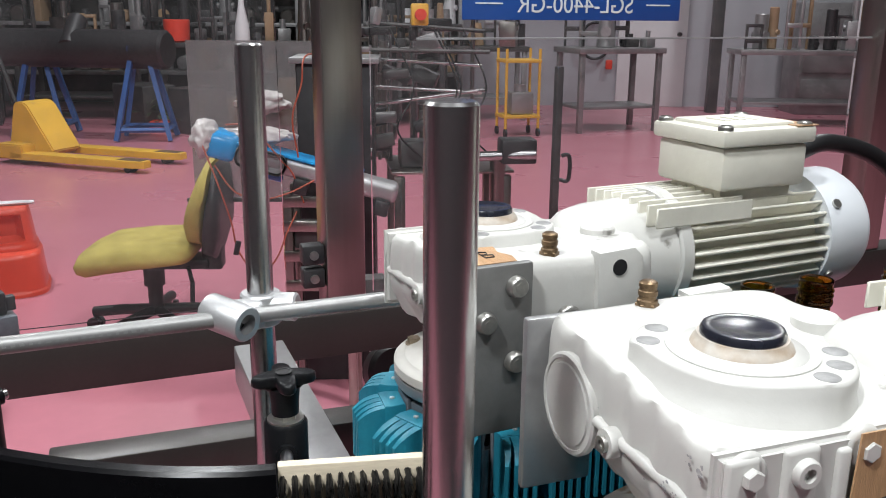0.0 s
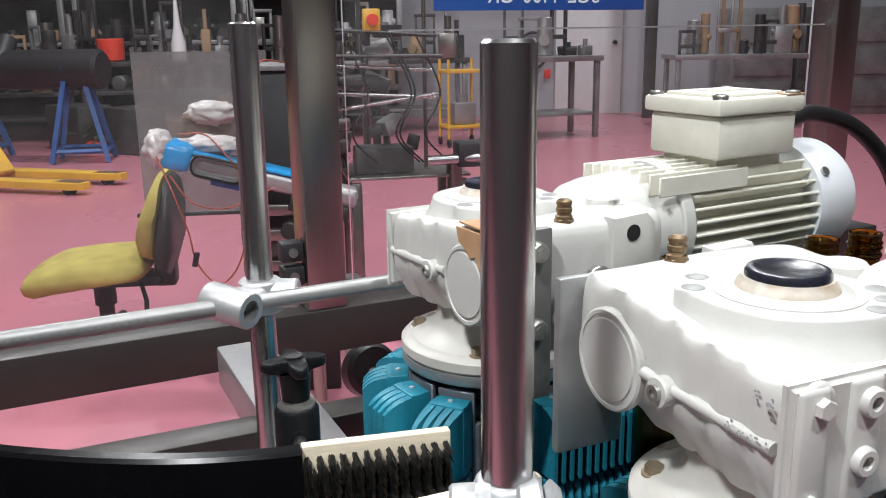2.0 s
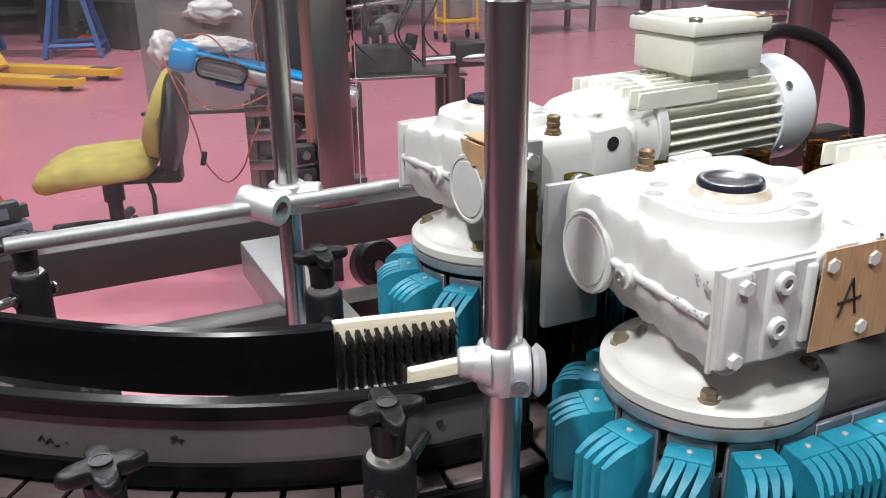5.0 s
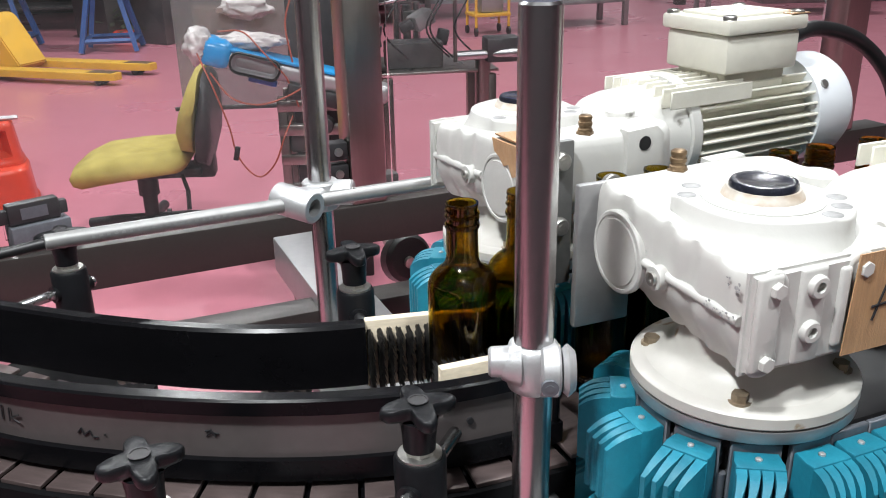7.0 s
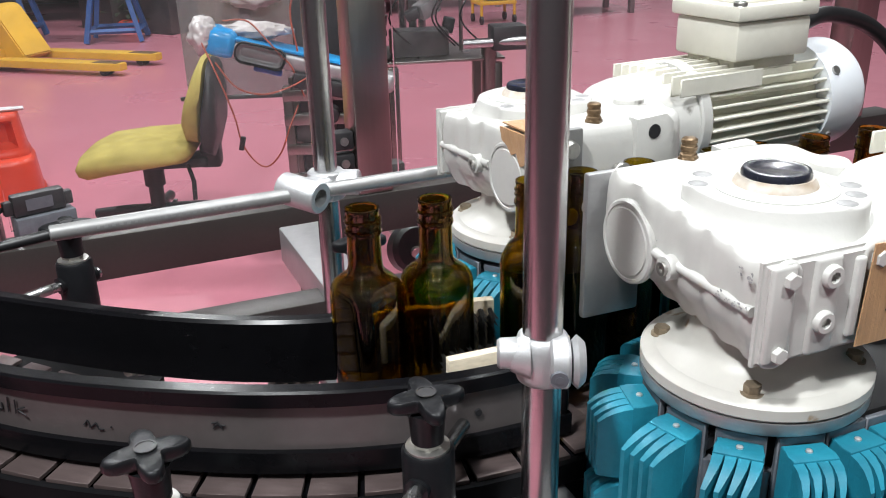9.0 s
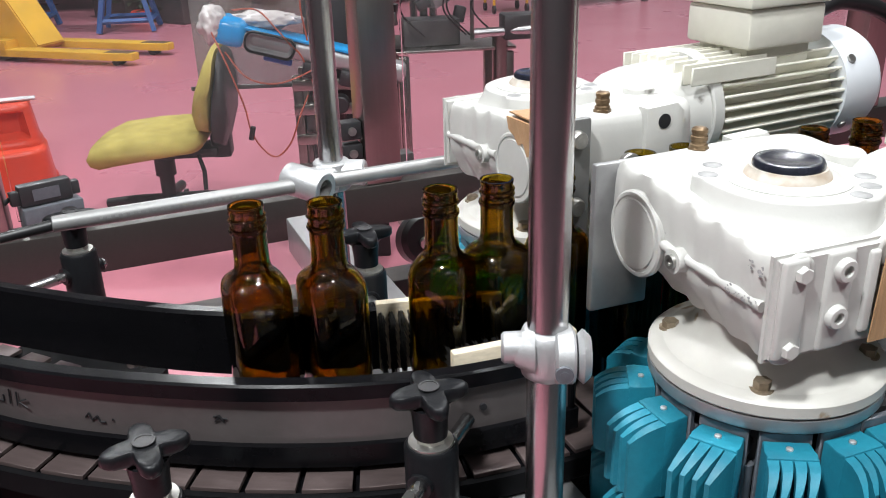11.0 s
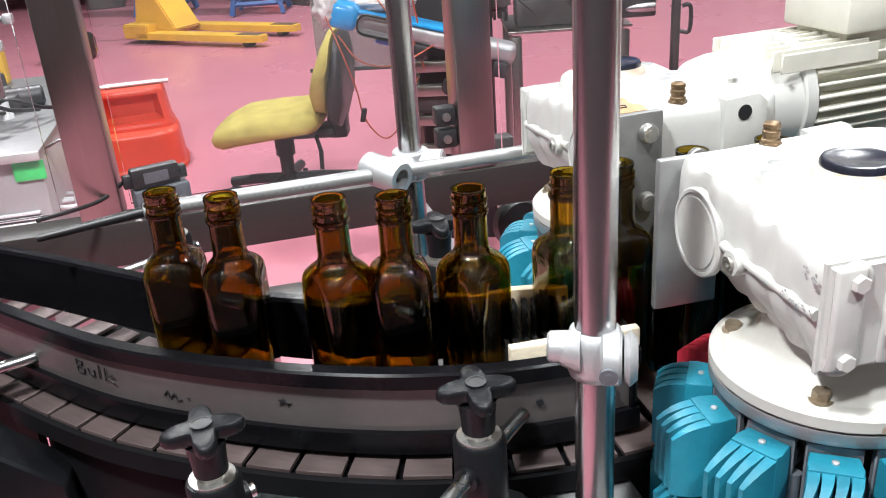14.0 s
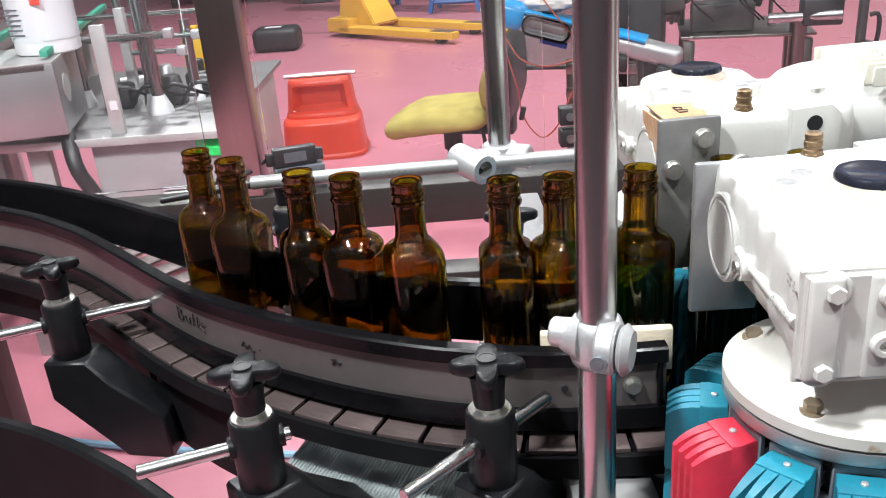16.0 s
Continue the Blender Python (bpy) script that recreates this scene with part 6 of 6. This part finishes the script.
cv = thing("side_conveyor", None, None, "short steel conveyor with green wear strips and grey sides", "conveyor", m=pose(-1.725, 1.745, 0, 0, 0, 32))
bm = B(); box(bm, (-0.28, 0.17, 0.84), (0.56, 0.34, 0.20), None, 0.004); part("side_box", bm, CONVM, cv, "brushed steel conveyor end box")
bm = B(); box(bm, (-0.28, 0.60, 0.930), (0.52, 1.20, 0.020), None, 0.003); part("belt", bm, SLAT, cv)
bm = B(); box(bm, (-0.28, 0.17, 0.9425), (0.56, 0.34, 0.005), None, 0.001, 1); part("top_sheet", bm, PALE, cv)
for x, z in ((-0.025, 0.962), (-0.20, 0.985), (-0.52, 0.985)):
    bm = B(); box(bm, (x, 0.62, z), (0.022, 1.16, 0.020), None, 0.003); part("wear_strip", bm, GREENR, cv, "green plastic wear strip")
    for y in (0.2, 0.6, 1.0):
        bm = B(); box(bm, (x, y, (0.94 + z) / 2), (0.014, 0.02, z - 0.935), None, 0.002); part("strip_post", bm, ALU, cv)
bm = B(); cyl(bm, (0.0, 0.10, 0.855), (0.004, 0.10, 0.855), 0.040, seg=32); part("bearing_disc", bm, PALE, cv, "round pale bearing cover")
for x, y in ((-0.12, 0.12), (-0.48, 0.12), (-0.12, 1.1), (-0.48, 1.1)):
    bm = B(); box(bm, (x, y, 0.37 if y < 0.5 else 0.46), (0.06, 0.06, 0.74 if y < 0.5 else 0.92), None, 0.003); part("leg", bm, PALE, cv)
bm = B(); tube(bm, glide([(-0.02, 0.06, 0.74), (0.0, -0.01, 0.64), (0.03, 0.02, 0.52), (-0.02, 0.06, 0.40), (-0.10, 0.10, 0.30)], 0.015), 0.022, 10); part("drain_hose", bm, CABLE, cv, "black hose hanging under the box")
bm = B(); lathe(bm, [(0.084, 0.0), (0.090, 0.004), (0.093, 0.22), (0.088, 0.23), (0.090, 0.235), (0.090, 0.25)], None, 36)
tub = thing("white_tub", bm, WHITEP, "white plastic tub with a red and white label", "tub", m=pose(-1.873, 1.90, 0.9455))
bm = B(); lathe(bm, [(0.0915, 0.04), (0.0925, 0.04), (0.0940, 0.18), (0.0930, 0.18)], None, 36); lab = part("tub_label", bm, COWL, tub, "pale printed label")
bm = B(); box(bm, (0.055, -0.0785, 0.165), (0.05, 0.004, 0.05), pose(0, 0, 0, 0, 0, 0), 0.001); part("label_patch", bm, BRIGHTR, lab, "small red label patch")
for k in range(6):
    bm = B(); box(bm, (-0.015, -0.0935, 0.06 + 0.014 * k), (0.06 - 0.006 * (k % 3), 0.003, 0.004)); part("print_bar", bm, LINK, lab)

# ---- lower belt and outer rail near the camera ----
bm = B(); prism(bm, [(-0.335, 0.34), (-0.06, 0.40), (-0.06, 0.70), (-0.335, 0.72)], 0.745, 0.768)
lb2 = thing("lower_belt", bm, BELT, "grey ribbed plastic belt below the slat chain", "belt")
bm = B()
for i in range(67):
    x = -0.330 + i * 0.004
    box(bm, (x, 0.545, 0.7684), (0.0022, 0.27, 0.0012))
tagged(part("belt_ribs", bm, BELT, lb2), kind="stuff")
OUT = glide([(-1.1, 0.46, 0), (-0.85, 0.475, 0), (-0.70, 0.478, 0), (-0.60, 0.470, 0), (-0.50, 0.447, 0), (-0.42, 0.420, 0), (-0.36, 0.392, 0), (-0.30, 0.35, 0)], 0.01)
bm = B(); sweep(bm, OUT, [(-0.016, 0.690), (0.0, 0.690), (0.0, 0.798), (-0.004, 0.802), (-0.012, 0.802), (-0.016, 0.798)])
thing("outer_guide", bm, MATTBLACK, "black plastic curved outer guide below the brackets", "guide rail")
bm = B(); tube(bm, glide([(-2.0, 1.30, 0.012), (-1.7, 1.325, 0.012), (-1.515, 1.339, 0.012), (-1.314, 1.363, 0.012), (-1.0, 1.42, 0.012), (-0.6, 1.5, 0.012)], 0.02), 0.010, 8)
thing("blue_hose", bm, HOSEM, "thin pale blue hose lying on the floor", "hose")

# ---- slats of the chain, pieces of the conveyor bed ----
bm = B()
prism(bm, [(-0.0212, -0.026), (0.0212, -0.026), (0.0150, 0.130), (-0.0150, 0.130)], -0.004, 0.0, None, 0.0004)
SLAT_ME = mesh_of("slat", bm, SLAT)
# the chain comes up under the gripper wheels and runs out past the rail
out = (FRONT[-1] - FRONT[-2]).normalized()
SLATLINE = glide([(-2.1, 0.56, SLATZ), (-1.7, 0.636, SLATZ)] + [(x, y, SLATZ) for x, y, _ in RAIL] + [(FRONT[-1].x + out.x * d, FRONT[-1].y + out.y * d, SLATZ - h) for d, h in ((0.05, 0.0), (0.16, 0.10), (0.5, 0.12), (1.0, 0.12))], 0.01)
SLATS = []


def slat_pose(s):
    i = max(0, min(int(s / 0.01), len(SLATLINE) - 2))
    p = SLATLINE[i].lerp(SLATLINE[i + 1], s / 0.01 - i)
    d = SLATLINE[min(i + 2, len(SLATLINE) - 1)] - SLATLINE[max(i - 1, 0)]
    return pose(p.x, p.y, p.z, 0, 0, math.degrees(math.atan2(d.y, d.x)))


RUN = 0.0495 * 16.0
END = 0.01 * min(range(len(SLATLINE)), key=lambda i: abs(SLATLINE[i].x - 0.06))
for k in range(int((END - 0.85 + RUN) / 0.0462)):
    s = 0.85 + SLATPHASE + k * 0.0462
    SLATS.append((share("slat", SLAT_ME, bed, slat_pose(s)), s))


# ---- everything that moves ----
PHASE = -0.3427
TIMES = [0.25 * k for k in range(65)]


def motions():
    for ob, c, yaw, f, s0 in CHAIN:
        walk(ob, [(t, loop_pose(c, yaw, f, s0 + SPEED * PITCH * t + PHASE)) for t in TIMES])
    for ob, s in SLATS:
        walk(ob, [(t, slat_pose(s - 0.0495 * t)) for t in TIMES])
    for ob, s_end, turn in BOTTLES:
        walk(ob, [(t, lane_pose(s_end - 0.0495 * (16.0 - t), turn)) for t in TIMES])


motions()
